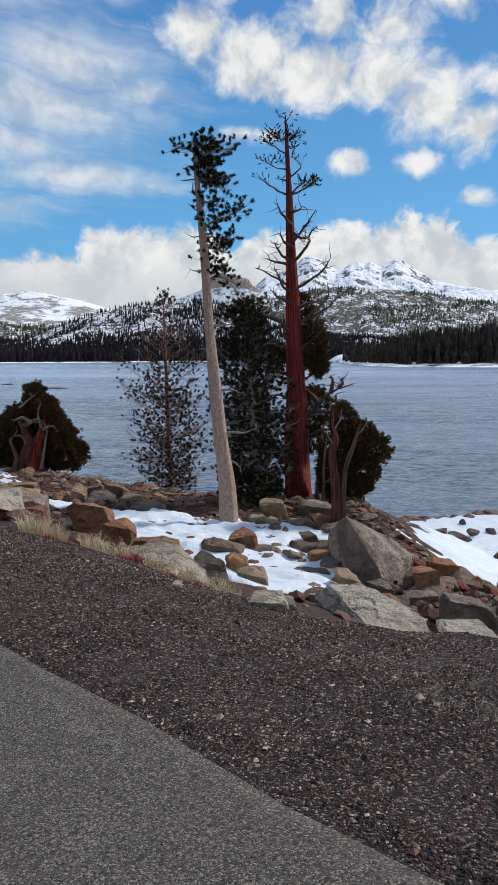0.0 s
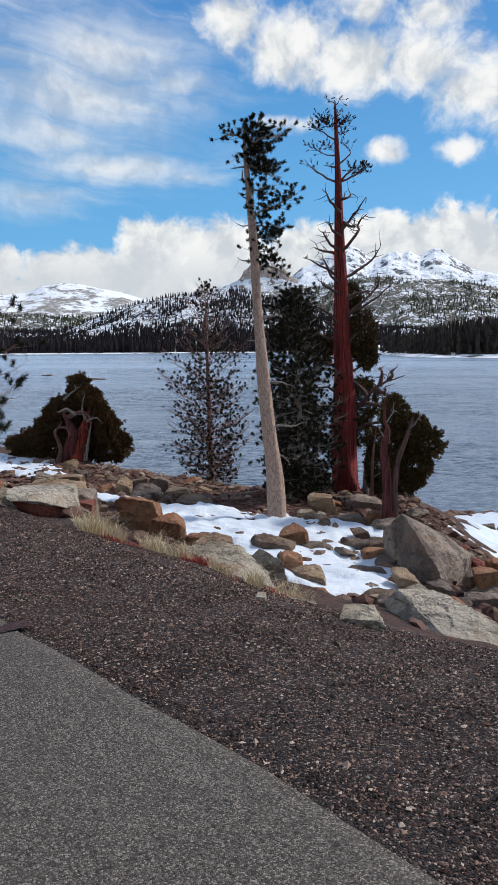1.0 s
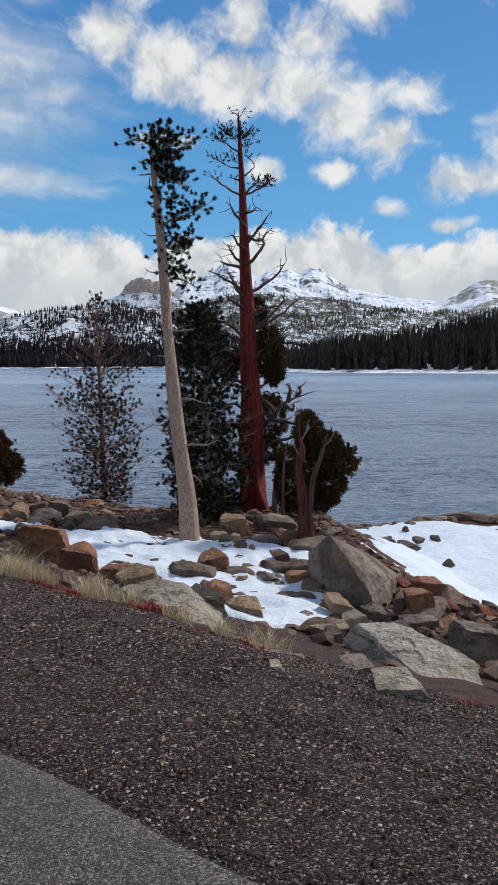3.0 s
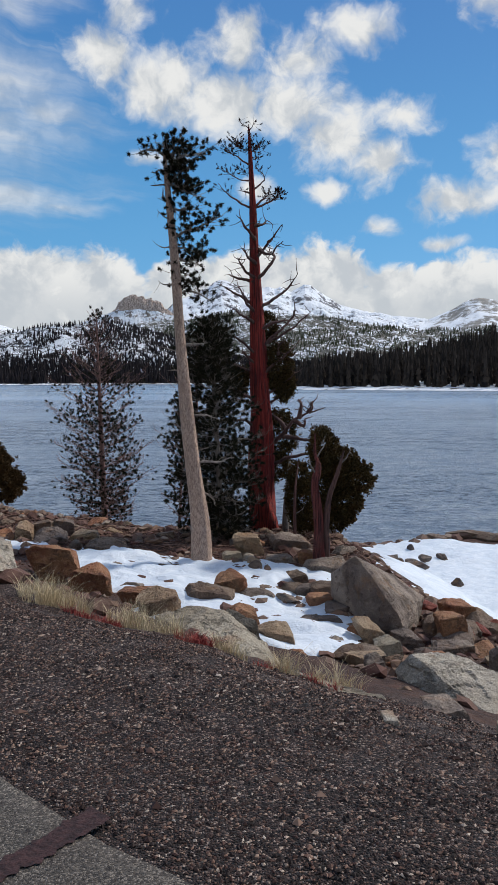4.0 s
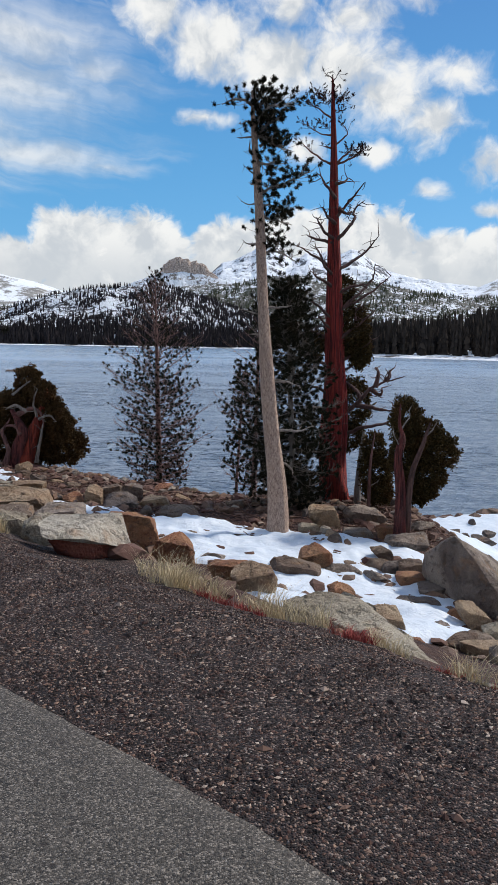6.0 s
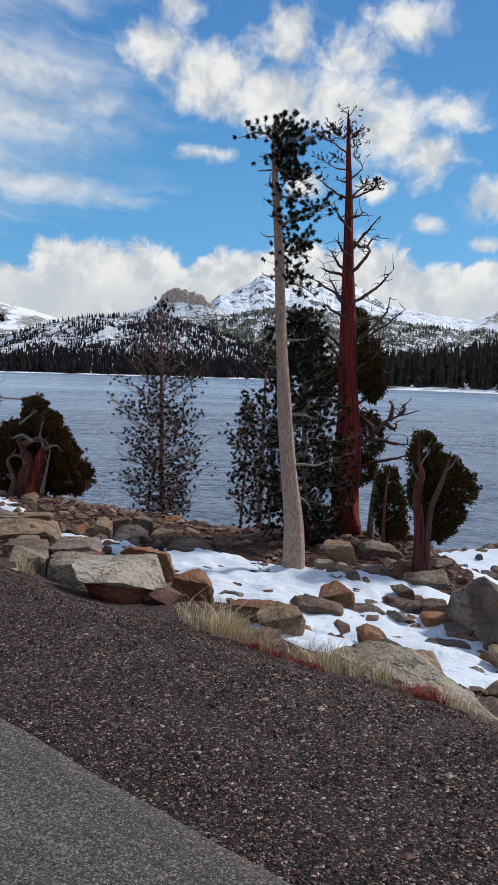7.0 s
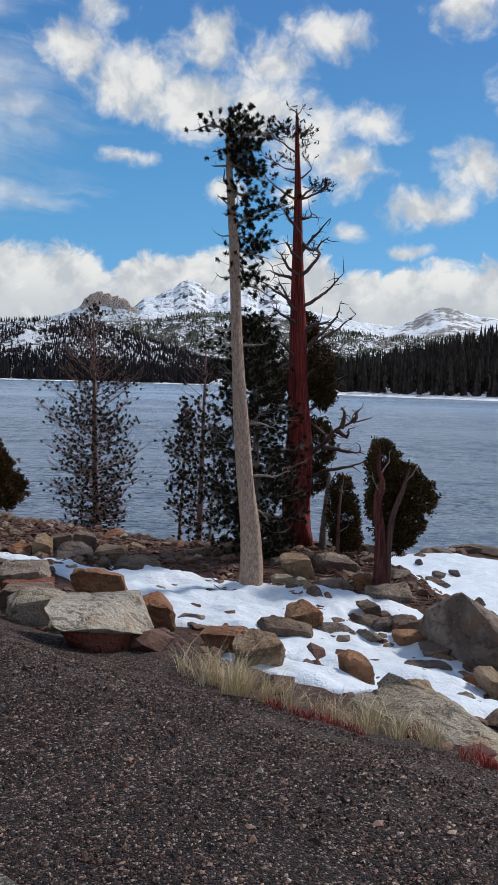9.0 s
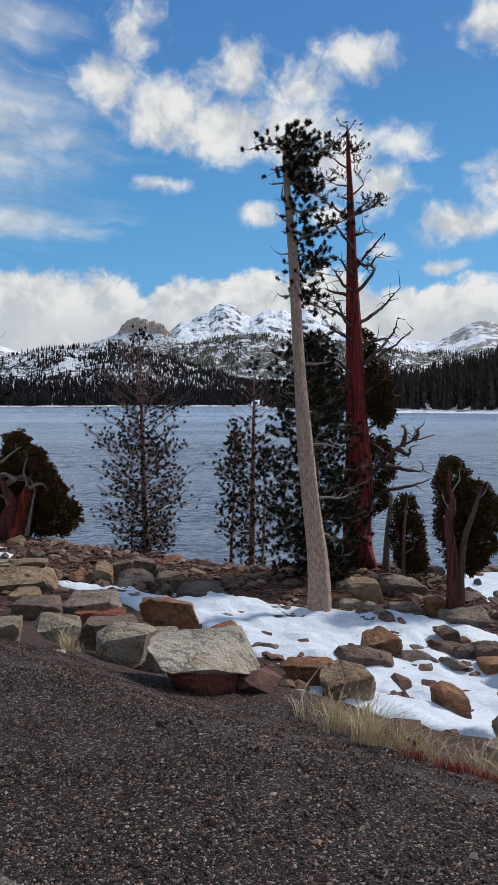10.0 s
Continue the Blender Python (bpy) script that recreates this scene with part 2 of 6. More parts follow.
material("asphalt", asphalt_build)
material("tar", lambda g, pos: (g.mix(g.smooth(g.noise(pos, 30, 5, 0.7).outputs[0], 0.35, 0.65), (0.018, 0.006, 0.007), (0.050, 0.020, 0.020)), 0.95, g.noise(pos, 60, 4).outputs[0], 0.01, {}))


def snow_build(g, pos):
    mid = g.noise(pos, 2.2, 5, 0.6)
    fine = g.noise(pos, 22, 5, 0.65)
    dirt = g.noise(pos, 3.4, 6, 0.72)
    c = g.mix(g.smooth(mid.outputs[0], 0.35, 0.7), (0.57, 0.63, 0.71), (0.68, 0.72, 0.78))
    c = g.mix(g.math("MULTIPLY", g.smooth(dirt.outputs[0], 0.66, 0.74), 0.55), c, (0.22, 0.17, 0.13))
    h = g.math("ADD", g.math("MULTIPLY", mid.outputs[0], 1.0), g.math("MULTIPLY", fine.outputs[0], 0.12))
    return c, 0.62, h, 0.10, {"Subsurface Weight": 0.0}


material("snow", snow_build)


def water_build(g, pos):
    turned = g.n("ShaderNodeVectorRotate", {"Vector": pos, "Angle": radians(6)}, rotation_type="Z_AXIS")
    q = g.vec("MULTIPLY", turned, (0.48, 1.0, 1.0))
    w1 = g.noise(q, 2.6, 4, 0.66, 0.5)
    w2 = g.noise(q, 0.40, 3, 0.5, 0.3)
    gust_sheen = g.noise(g.vec("MULTIPLY", pos, (0.25, 1.0, 1.0)), 0.02, 5, 0.62)
    h = g.math("ADD", w1.outputs[0], g.math("MULTIPLY", w2.outputs[0], 1.2))
    calm = g.smooth(g.vec("LENGTH", pos).outputs["Value"], 70, 420)
    h = g.math("MULTIPLY", h, g.math("MULTIPLY_ADD", calm, -0.9, 1.0))
    # sky reflected by the ripples is painted in: pale crests, darker blue troughs
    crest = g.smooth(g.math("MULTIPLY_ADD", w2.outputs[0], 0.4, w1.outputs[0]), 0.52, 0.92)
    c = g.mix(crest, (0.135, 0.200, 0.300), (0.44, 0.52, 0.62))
    # broad sky-blue sheen in wind patches, also put into the colour
    c = g.mix(g.math("MULTIPLY", g.smooth(gust_sheen.outputs[0], 0.38, 0.66), 0.4), c, (0.34, 0.43, 0.55))
    return c, g.math("MULTIPLY_ADD", gust_sheen.outputs[0], 0.22, 0.10), h, 1.0, {"IOR": 1.36}


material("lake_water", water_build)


def bark_build(a, b, c3, sx=14.0, sz=1.6, depth=0.03):
    def build(g, pos):
        q = g.vec("MULTIPLY", pos, (sx, sx, sz))
        n1 = g.noise(q, 1.0, 6, 0.65, 0.8)
        n2 = g.noise(pos, 2.2, 5, 0.65)
        fine = g.noise(pos, 34, 4, 0.6)
        c = g.mix(g.smooth(n1.outputs[0], 0.34, 0.64), a, b)
        c = g.mix(g.math("MULTIPLY", g.smooth(n2.outputs[0], 0.5, 0.68), 0.65), c, c3)
        c = g.mix(0.35, c, g.ramp(fine.outputs[0], [(0.3, (0.28, 0.28, 0.28)), (0.7, (0.75, 0.75, 0.75))]).outputs[0], "OVERLAY")
        return c, 0.9, g.math("ADD", n1.outputs[0], g.math("MULTIPLY", fine.outputs[0], 0.25)), depth, {}
    return build


material("pale_bark", bark_build((0.23, 0.145, 0.11), (0.53, 0.375, 0.285), (0.40, 0.265, 0.20), 34, 12, 0.04))
material("red_bark", bark_build((0.045, 0.005, 0.005), (0.36, 0.036, 0.024), (0.16, 0.011, 0.012), 24, 0.7, 0.10))
material("orange_bark", bark_build((0.035, 0.006, 0.005), (0.38, 0.056, 0.028), (0.16, 0.022, 0.013), 19, 0.9, 0.10))
material("dull_red_bark", bark_build((0.035, 0.008, 0.008), (0.22, 0.052, 0.044), (0.12, 0.045, 0.038), 18, 0.9, 0.14))
material("pine_bark", bark_build((0.11, 0.055, 0.045), (0.25, 0.14, 0.115), (0.17, 0.095, 0.08), 12, 3))
material("dead_wood", bark_build((0.12, 0.095, 0.08), (0.28, 0.235, 0.20), (0.08, 0.055, 0.045), 20, 2, 0.02))
material("limb_bark", bark_build((0.075, 0.030, 0.026), (0.20, 0.095, 0.078), (0.12, 0.060, 0.050), 20, 2, 0.02))
material("litter_wood", bark_build((0.060, 0.026, 0.020), (0.23, 0.13, 0.095), (0.11, 0.045, 0.034), 9, 9, 0.01))
material("dark_limb", bark_build((0.045, 0.022, 0.019), (0.125, 0.062, 0.050), (0.075, 0.045, 0.040), 20, 2, 0.02))


def leaf_build(a, b, c3=None):
    def build(g, pos):
        rnd = g.n("ShaderNodeNewGeometry").outputs["Random Per Island"]
        n1 = g.noise(pos, 1.8, 4, 0.6)
        c = g.mix(rnd, a, b)
        c = g.mix(g.math("MULTIPLY", g.smooth(n1.outputs[0], 0.5, 0.68), 0.5), c, c3 or b)
        return c, 0.85, None, 0, {"Specular IOR Level": 0.05}
    return build


material("pine_needles", leaf_build((0.013, 0.014, 0.010), (0.038, 0.034, 0.019), (0.052, 0.038, 0.022)))
material("far_pine_needles", leaf_build((0.010, 0.012, 0.008), (0.032, 0.031, 0.017), (0.050, 0.042, 0.024)))
material("juniper_scales", leaf_build((0.026, 0.021, 0.010), (0.105, 0.068, 0.026), (0.12, 0.060, 0.026)))
material("juniper_brown", leaf_build((0.036, 0.024, 0.012), (0.125, 0.072, 0.030), (0.125, 0.058, 0.026)))
material("dry_needles", leaf_build((0.035, 0.018, 0.016), (0.075, 0.036, 0.028)))
material("dry_grass", leaf_build((0.52, 0.41, 0.25), (0.72, 0.60, 0.40), (0.50, 0.34, 0.20)))
material("grey_grass", leaf_build((0.16, 0.14, 0.10), (0.28, 0.25, 0.19), (0.20, 0.16, 0.11)))
material("red_grass", leaf_build((0.22, 0.035, 0.035), (0.42, 0.11, 0.09), (0.45, 0.22, 0.14)))


def slope_build(snow_lo, snow_hi, rock_a, rock_b, scale, tree=None, tree_lo=0.5, steep=0.62, k2=0.5):
    """Mountain ground: snow on the gentler slopes, rock where it is steep, dark scrub in patches."""
    def build(g, pos):
        geo = g.n("ShaderNodeNewGeometry")
        up = g.n("ShaderNodeSeparateXYZ", {0: geo.outputs["Normal"]}).outputs[2]
        n1 = g.noise(pos, scale, 8, 0.68, 0.4)
        n2 = g.noise(pos, scale * 5, 6, 0.7)
        rock = g.mix(g.smooth(n2.outputs[0], 0.35, 0.65), rock_a, rock_b)
        f = g.math("ADD", g.math("MULTIPLY_ADD", up, steep, g.math("MULTIPLY", n1.outputs[0], 1.0)), g.math("MULTIPLY", n2.outputs[0], k2))
        c = g.mix(g.smooth(f, snow_lo, snow_hi), rock, (0.80, 0.83, 0.88))
        if tree:
            n3 = g.noise(pos, scale * 1.6, 7, 0.7)
            c = g.mix(g.smooth(n3.outputs[0], tree_lo, tree_lo + 0.07), c, tree)
        return c, 0.9, n2.outputs[0], 6.0, {}
    return build


material("peak_slope", slope_build(1.37, 1.47, (0.070, 0.072, 0.088), (0.17, 0.165, 0.175), 0.012, None, 0.5, 0.72, 0.8))
material("mesa_slope", slope_build(1.36, 1.43, (0.26, 0.19, 0.155), (0.70, 0.56, 0.47), 0.035, None, 0.5, 0.60))
material("foot_slope", slope_build(0.82, 0.90, (0.14, 0.12, 0.11), (0.28, 0.24, 0.21), 0.030, None, 0.5, 0.25))
material("dome_slope", slope_build(1.27, 1.38, (0.20, 0.19, 0.18), (0.30, 0.28, 0.25), 0.006))
material("ridge_slope", slope_build(1.29, 1.35, (0.080, 0.075, 0.068), (0.18, 0.165, 0.135), 0.020, (0.050, 0.054, 0.038), 0.52, 0.30, 1.0))
material("hill_slope", slope_build(1.22, 1.26, (0.026, 0.023, 0.029), (0.080, 0.070, 0.078), 0.034, (0.020, 0.018, 0.024), 0.54, 0.30, 1.0))
material("shore_ground", lambda g, pos: (g.mix(g.smooth(g.noise(pos, 0.05, 6, 0.7).outputs[0], 0.40, 0.5), (0.07, 0.055, 0.045), (0.80, 0.82, 0.86)), 0.9, None, 0, {}))
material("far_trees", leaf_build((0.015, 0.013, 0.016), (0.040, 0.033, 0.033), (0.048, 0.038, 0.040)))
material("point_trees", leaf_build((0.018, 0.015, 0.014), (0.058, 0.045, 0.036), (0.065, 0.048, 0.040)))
# brighter copy of the far foliage: sunlight on the ridge is put into its colour
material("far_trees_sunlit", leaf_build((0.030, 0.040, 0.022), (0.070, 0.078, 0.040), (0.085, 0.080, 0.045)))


# ---- mesh helpers ----
def mesh_object(name, verts, faces, mat, parent=None, label="", smooth=None):
    """One mesh object. faces: an (n, k) array or a list of tuples. smooth: degrees under which edges are soft."""
    me = bpy.data.meshes.new(name)
    if isinstance(faces, np.ndarray):
        verts = np.asarray(verts, dtype=np.float32)
        k = faces.shape[1]
        me.vertices.add(len(verts))
        me.vertices.foreach_set("co", verts.ravel())
        me.loops.add(faces.size)
        me.loops.foreach_set("vertex_index", faces.astype(np.int32).ravel())
        me.polygons.add(len(faces))
        me.polygons.foreach_set("loop_start", np.arange(0, faces.size, k, dtype=np.int32))
        me.update(calc_edges=True)
    else:
        me.from_pydata([tuple(map(float, v)) for v in verts], [], faces)
    me.validate()
    if smooth is not None:
        me.polygons.foreach_set("use_smooth", np.ones(len(me.polygons), dtype=bool))
        if smooth < 180:
            me.set_sharp_from_angle(angle=radians(smooth))
    else:
        me.polygons.foreach_set("use_smooth", np.zeros(len(me.polygons), dtype=bool))
    me.materials.append(MATS[mat])
    ob = new(name, me)
    if parent is not None:
        ob.parent = parent
    if label:
        ob["label"] = label
    return ob


def base_empty(name, at):
    ob = new(name)
    ob.location = at
    ob.empty_display_size = 0.3
    bpy.context.view_layer.update()
    return ob


def part(name, verts, faces, mat, parent, label="", smooth=None):
    """A mesh part of a thing; its vertices are given in the world and kept relative to the thing's base."""
    verts = np.asarray(verts, dtype=float) - np.array(parent.location if parent.parent is None else (0, 0, 0))
    return mesh_object(name, verts, faces, mat, parent, label, smooth)


def grid_faces(nu, nv):
    i = np.arange(nu - 1)[:, None] * nv + np.arange(nv - 1)[None, :]
    i = i.ravel()
    return np.stack([i, i + nv, i + nv + 1, i + 1], 1)


def fbm(p, octaves=4, seed=0.0):
    return noise.fractal(Vector((p[0] + seed, p[1] - seed * 0.7, p[2] + seed * 1.3)), 1.0, 2.1, octaves)


# ---- the bank ----
# u runs along the road, v from the gravel's crest towards the lake
LAKE = -7.8
EDGE_U, EDGE_V = [-50, 0, 5.9, 7.2, 9, 10.4, 11.5, 14, 18, 23, 60], [9, 9, 9.8, 10.2, 12.0, 13.4, 14.6, 16.8, 13.5, 13, 13]
SHORE_U, SHORE_V = [-50, 16, 22, 60], [38, 38, 27, 27]


def road_edge(u):
    """Where the asphalt ends, across the road."""
    return -2.19 + 0.032 * min(max(u, -2.0), 12.0)


def uv(x, y):
    return -0.76 * x + 0.65 * y, 0.65 * x + 0.76 * y - 3.8


def xy(u, v):
    w = v + 3.8
    return -0.76 * u + 0.65 * w, 0.65 * u + 0.76 * w


def wider(u):
    """How much further the gravel shoulder reaches at this place along the road."""
    return 0.42 * min(1.0, max(0.0, 2.8 - u))


def ground_z(x, y):
    u, v = uv(x, y)
    ve = np.interp(u, EDGE_U, EDGE_V)
    vs = max(np.interp(u, SHORE_U, SHORE_V), ve + 11)
    w = v - wider(u) * min(1.0, max(0.0, (v + 0.9) / 0.9)) * min(1.0, max(0.0, (4.0 - v) / 2.5))
    z = float(np.interp(w, [-5, -2.1, -1.3, -.7, -.35, .05, 1.0, 1.75, 2.65, 3.75, 5, 6.2, 8.2, ve, ve + 10, vs, vs + 5, vs + 60],
                        [0, 0, -.02, -.09, -.19, -.42, -.80, -1.12, -1.5, -1.9, -2.45, -2.75, -3.0, -3.35, -7.3, -7.75, -9, -12]))
    z += 0.16 * math.exp(-((u - 8.7) / 0.9) ** 2 - ((v - 1.5) / 0.6) ** 2)      # the earth brow beside the large slab
    if v > -2.0 and v < 80:
        k = min(1.0, max(0.0, (v + 2.0) / 3.0))
        z += k * (0.10 * noise.noise(Vector((x * 0.9, y * 0.9, 3.1))) + 0.05 * noise.noise(Vector((x * 2.7, y * 2.7, 7.7))))
        if -2.0 < v < 1.5:
            z += 0.03 * noise.noise(Vector((x * 1.7, y * 1.7, 1.7)))
    return z


def spaced(lo, a, b, hi, fine, grow=1.25):
    """Even steps between a and b, wider and wider ones out to lo and hi."""
    mid = list(np.arange(a, b + fine / 2, fine))
    out, s = [], fine
    x = a
    while x > lo:
        s *= grow
        x -= s
        out.insert(0, max(x, lo))
    tail, s, x = [], fine, mid[-1]
    while x < hi:
        s *= grow
        x += s
        tail.append(min(x, hi))
    return np.array(out + mid + tail)


def make_ground():
    us = spaced(-3500, -6, 36, 3500, 0.22)
    vs = spaced(-3500, -2.2, 42, 4200, 0.22)
    verts = []
    for u in us:
        for v in vs:
            x, y = xy(u, v)
            verts.append((x, y, ground_z(x, y) if v < 110 else -12.0))
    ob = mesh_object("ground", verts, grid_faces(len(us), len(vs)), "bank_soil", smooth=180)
    tagged(ob, "steep lakeside bank of brown soil, gravel and pine litter", "ground", kind="structure")


make_ground()


def make_road():
    us = np.concatenate([spaced(-3000, -8, 16, 3000, 0.25)])
    vs = np.array([-3000, -400, -60, -9.0, -6, -4, -3.2, -2.7, -0.34, -0.14, -0.06, 0.0])
    verts = []
    for u in us:
        wob = 0.05 * noise.noise(Vector((u * 1.1, 0.3, 0))) + 0.02 * noise.noise(Vector((u * 5, 2.3, 0)))
        for k, v in enumerate(vs):
            x, y = xy(u, v + (road_edge(u) + wob if k > 7 else 0))
            z = 0.022 if k < len(vs) - 2 else (0.016 if k == len(vs) - 2 else -0.06)
            verts.append((x, y, z + 0.004 * noise.noise(Vector((x, y, 5)))))
    ob = mesh_object("road", verts, grid_faces(len(us), len(vs)), "asphalt", smooth=180)
    tagged(ob, "weathered grey asphalt road with a ragged edge", "road", kind="structure")
    # the band of crack filler across the road
    verts = []
    n = 90
    for i in range(n):
        s = i / (n - 1)
        for side in (-1, 1):
            cx, cy = -1.81 - 0.72 * s, 3.84 - 0.74 * s
            wd = 0.048 * (1 + 0.5 * noise.noise(Vector((s * 7, side * 3.0, 0))) + 0.5 * noise.noise(Vector((s * 43, side * 5.0, 0))))
            verts.append((cx - 0.72 * side * wd, cy + 0.70 * side * wd, 0.0275))
    band = mesh_object("crack_filler", verts, [(2 * i, 2 * i + 1, 2 * i + 3, 2 * i + 2) for i in range(n - 1)], "tar", parent=ob)
    band["label"] = "dark tar band filling a crack in the asphalt"


make_road()

# ---- the lake ----
def make_lake():
    us = spaced(-4000, -40, 60, 4000, 4.0)
    vs = spaced(14, 14, 80, 4200, 3.0)
    verts = [(*xy(u, v), LAKE) for u in us for v in vs]
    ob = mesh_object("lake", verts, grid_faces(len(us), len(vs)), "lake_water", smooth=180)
    tagged(ob, "wind-rippled steel blue mountain lake", "lake", kind="structure")


make_lake()


# ---- far shore, hills and mountains ----
EYE_XY = (-2.0, 2.3)


def polar(az, r):
    return EYE_XY[0] + r * math.sin(radians(az)), EYE_XY[1] + r * math.cos(radians(az))


def massif(name, label, mat, r0, r1, prof, z0, rough, nr=28, step=0.12, size=300.0, power=0.9, back=True, sharp=180, crag=0.0):
    """A mountain front that rises from z0 at r0 to the crest at r1; prof: azimuths and crest elevations in degrees."""
    pa, pe = zip(*prof)
    azs = np.arange(pa[0], pa[-1] + step / 2, step)
    verts = []
    for az in azs:
        top = 1.55 + r1 * math.tan(radians(float(np.interp(az, pa, pe))))
        for k in range(nr + (4 if back else 0)):
            s = k / (nr - 1)
            if s <= 1:
                r = r0 + (r1 - r0) * s
                x, y = polar(az, r)
                h = z0 + (top - z0) * s ** power
                env = math.sin(math.pi * min(1, s * 1.0)) * 0.9 + 0.16 * s
                h += rough * env * fbm((x / size, y / size, 0.3), 6) + crag * env * abs(noise.noise(Vector((x / size * 4, y / size * 4, 1.0))))
                h += rough * 0.10 * s * noise.noise(Vector((x / size * 7, y / size * 7, 4.0)))
            else:
                r = r1 + (s - 1) * (r1 - r0) * 2
                x, y = polar(az, r)
                h = top - (s - 1) * (top - z0) * 2.2
            verts.append((x, y, max(h, z0 - 5)))
    ob = mesh_object(name, verts, grid_faces(len(azs), nr + (4 if back else 0)), mat, smooth=sharp)
    tagged(ob, label, "mountain", kind="structure")
    return ob


HILL = [(-45, 1.0), (-30, 1.0), (-20.8, 1.1), (-18.4, 1.1), (-17.1, 1.5), (-15, 2.4), (-12.4, 3.25), (-10.6, 3.7), (-7, 4.05), (-5, 4.15), (-2.4, 3.5), (-.6, 3.05), (2.5, 2.15), (4.7, 1.45), (9, 0.9), (14, .5), (22, .2), (45, 0.1)]
RIDGE = [(-45, 2.4), (-24, 2.2), (-20, 2.3), (-16, 2.3), (-12, 2.6), (-4, 3.9), (-.6, 4.35), (.3, 4.25), (3.9, 4.95), (6.1, 5.05), (9.5, 4.85), (12, 4.55), (14.6, 3.95), (17.2, 3.7), (18.9, 3.5), (22.7, 3.6), (24.8, 3.8), (32, 4.0), (45, 3)]
hill = massif("forested_hill", "dark forested hill with snowy rock slabs", "hill_slope", 1030, 1330, HILL, LAKE, 16, nr=36, size=160.0, crag=10)
ridge = massif("snowy_ridge", "long ridge of snow, pale rock and conifers", "ridge_slope", 2120, 2600, RIDGE, 0, 30, nr=36, size=260.0)
massif("mesa_foot", "snow-covered shoulder under the rock butte", "foot_slope", 2660, 2745,
       [(-7.6, 3.9), (-6.3, 4.45), (-5.2, 4.8), (-4.5, 5.1), (-3, 5.25), (-1.5, 5.1), (-0.6, 4.85), (0.5, 4.5), (1.8, 4.2)], 125, 8, nr=30, step=0.06, size=60.0, crag=8)
massif("rock_mesa", "blocky brown rock butte standing above snow", "mesa_slope", 2738, 2768,
       [(-4.95, 4.85), (-4.7, 5.15), (-4.45, 5.65), (-4.25, 5.75), (-4.05, 6.0), (-3.7, 6.1), (-3.55, 6.2), (-3.2, 6.25), (-3.0, 6.08), (-2.6, 6.12), (-2.4, 5.9), (-2.0, 6.0), (-1.85, 5.8), (-1.5, 5.8), (-1.2, 5.6), (-1.0, 5.25), (-0.6, 5.05), (-0.3, 4.7)],
       228, 5, nr=34, step=0.03, size=22.0, power=0.6, crag=13, sharp=30)
massif("snow_peaks", "jagged snow-covered granite peaks", "peak_slope", 3050, 3800,
       [(-3, 4.2), (-1, 5.0), (0, 5.9), (0.9, 6.1), (1.65, 6.5), (2.2, 6.7), (2.75, 7.15), (3.3, 7.4), (3.7, 7.35), (4.3, 7.1), (4.7, 6.7), (5.3, 6.4), (5.9, 6.5), (6.4, 6.85), (7.0, 6.9), (7.4, 6.75), (7.9, 6.85), (8.7, 6.5), (9.3, 6.75), (9.75, 7.0), (10.2, 6.9), (10.7, 6.6), (11.4, 6.1), (12.5, 5.45), (14.6, 4.9), (17, 4.5), (19, 4.1)],
       180, 48, nr=80, step=0.04, size=240.0, power=1.1, crag=14, sharp=40)
massif("snow_dome", "broad snow-covered dome under the clouds", "dome_slope", 3000, 3700,
       [(-45, 3.4), (-24, 3.6), (-20.7, 3.94), (-19.5, 4.46), (-18.2, 4.69), (-17, 4.67), (-15.3, 4.37), (-13.7, 4.05), (-12, 3.5), (-9, 3.0)], 100, 25, nr=26, size=300.0)
massif("snow_dome", "broad snow-covered dome under the clouds", "dome_slope", 3000, 3700,
       [(15, 3.6), (17, 4.0), (18.9, 4.2), (20.6, 4.9), (21.8, 5.55), (22.6, 5.76), (23.5, 5.6), (24.8, 5.14), (27, 4.9), (32, 4.2), (45, 3.5)], 100, 25, nr=26, size=300.0)

# the far shore: its water's edge lies further off on one side than behind the point
SHORE_AZ, SHORE_R = [-45, 5.0, 5.6, 6.4, 8, 10, 14, 20, 28, 45], [1000, 1000, 820, 690, 590, 545, 530, 515, 500, 470]
RISE_AZ, RISE_Z = [-45, 5, 9, 15, 20, 24, 28, 45], [2, 2, -4, 2, 14, 28, 40, 60]


def shore_z(az, r):
    rs = float(np.interp(az, SHORE_AZ, SHORE_R))
    d = r - rs
    z = LAKE + float(np.interp(d, [-6, 0, 12, 30, 130, 300], [-1.0, 0.05, 1.2, 2.0, 2.5, 2.5]))
    if d > 25:
        z += (float(np.interp(az, RISE_AZ, RISE_Z)) + 6) * min(1.0, (d - 25) / 220)
    return z


def make_far_shore():
    azs = np.arange(-45, 45.1, 0.2)
    ds = [-6, -1, 0, 3, 7, 12, 20, 30, 45, 70, 100, 140, 180, 240, 320, 450, 650]
    verts = []
    for az in azs:
        rs = float(np.interp(az, SHORE_AZ, SHORE_R)) + 5 * noise.noise(Vector((az * 2.0, 0.5, 0)))
        for d in ds:
            r = rs + d
            x, y = polar(az, r)
            verts.append((x, y, shore_z(az, r) + (0.5 * noise.noise(Vector((x * .05, y * .05, 2))) if d > 0 else 0)))
    ob = mesh_object("far_shore", verts, grid_faces(len(azs), len(ds)), "shore_ground", smooth=180)
    tagged(ob, "snow-covered far shore of the lake", "shore", kind="structure")


make_far_shore()


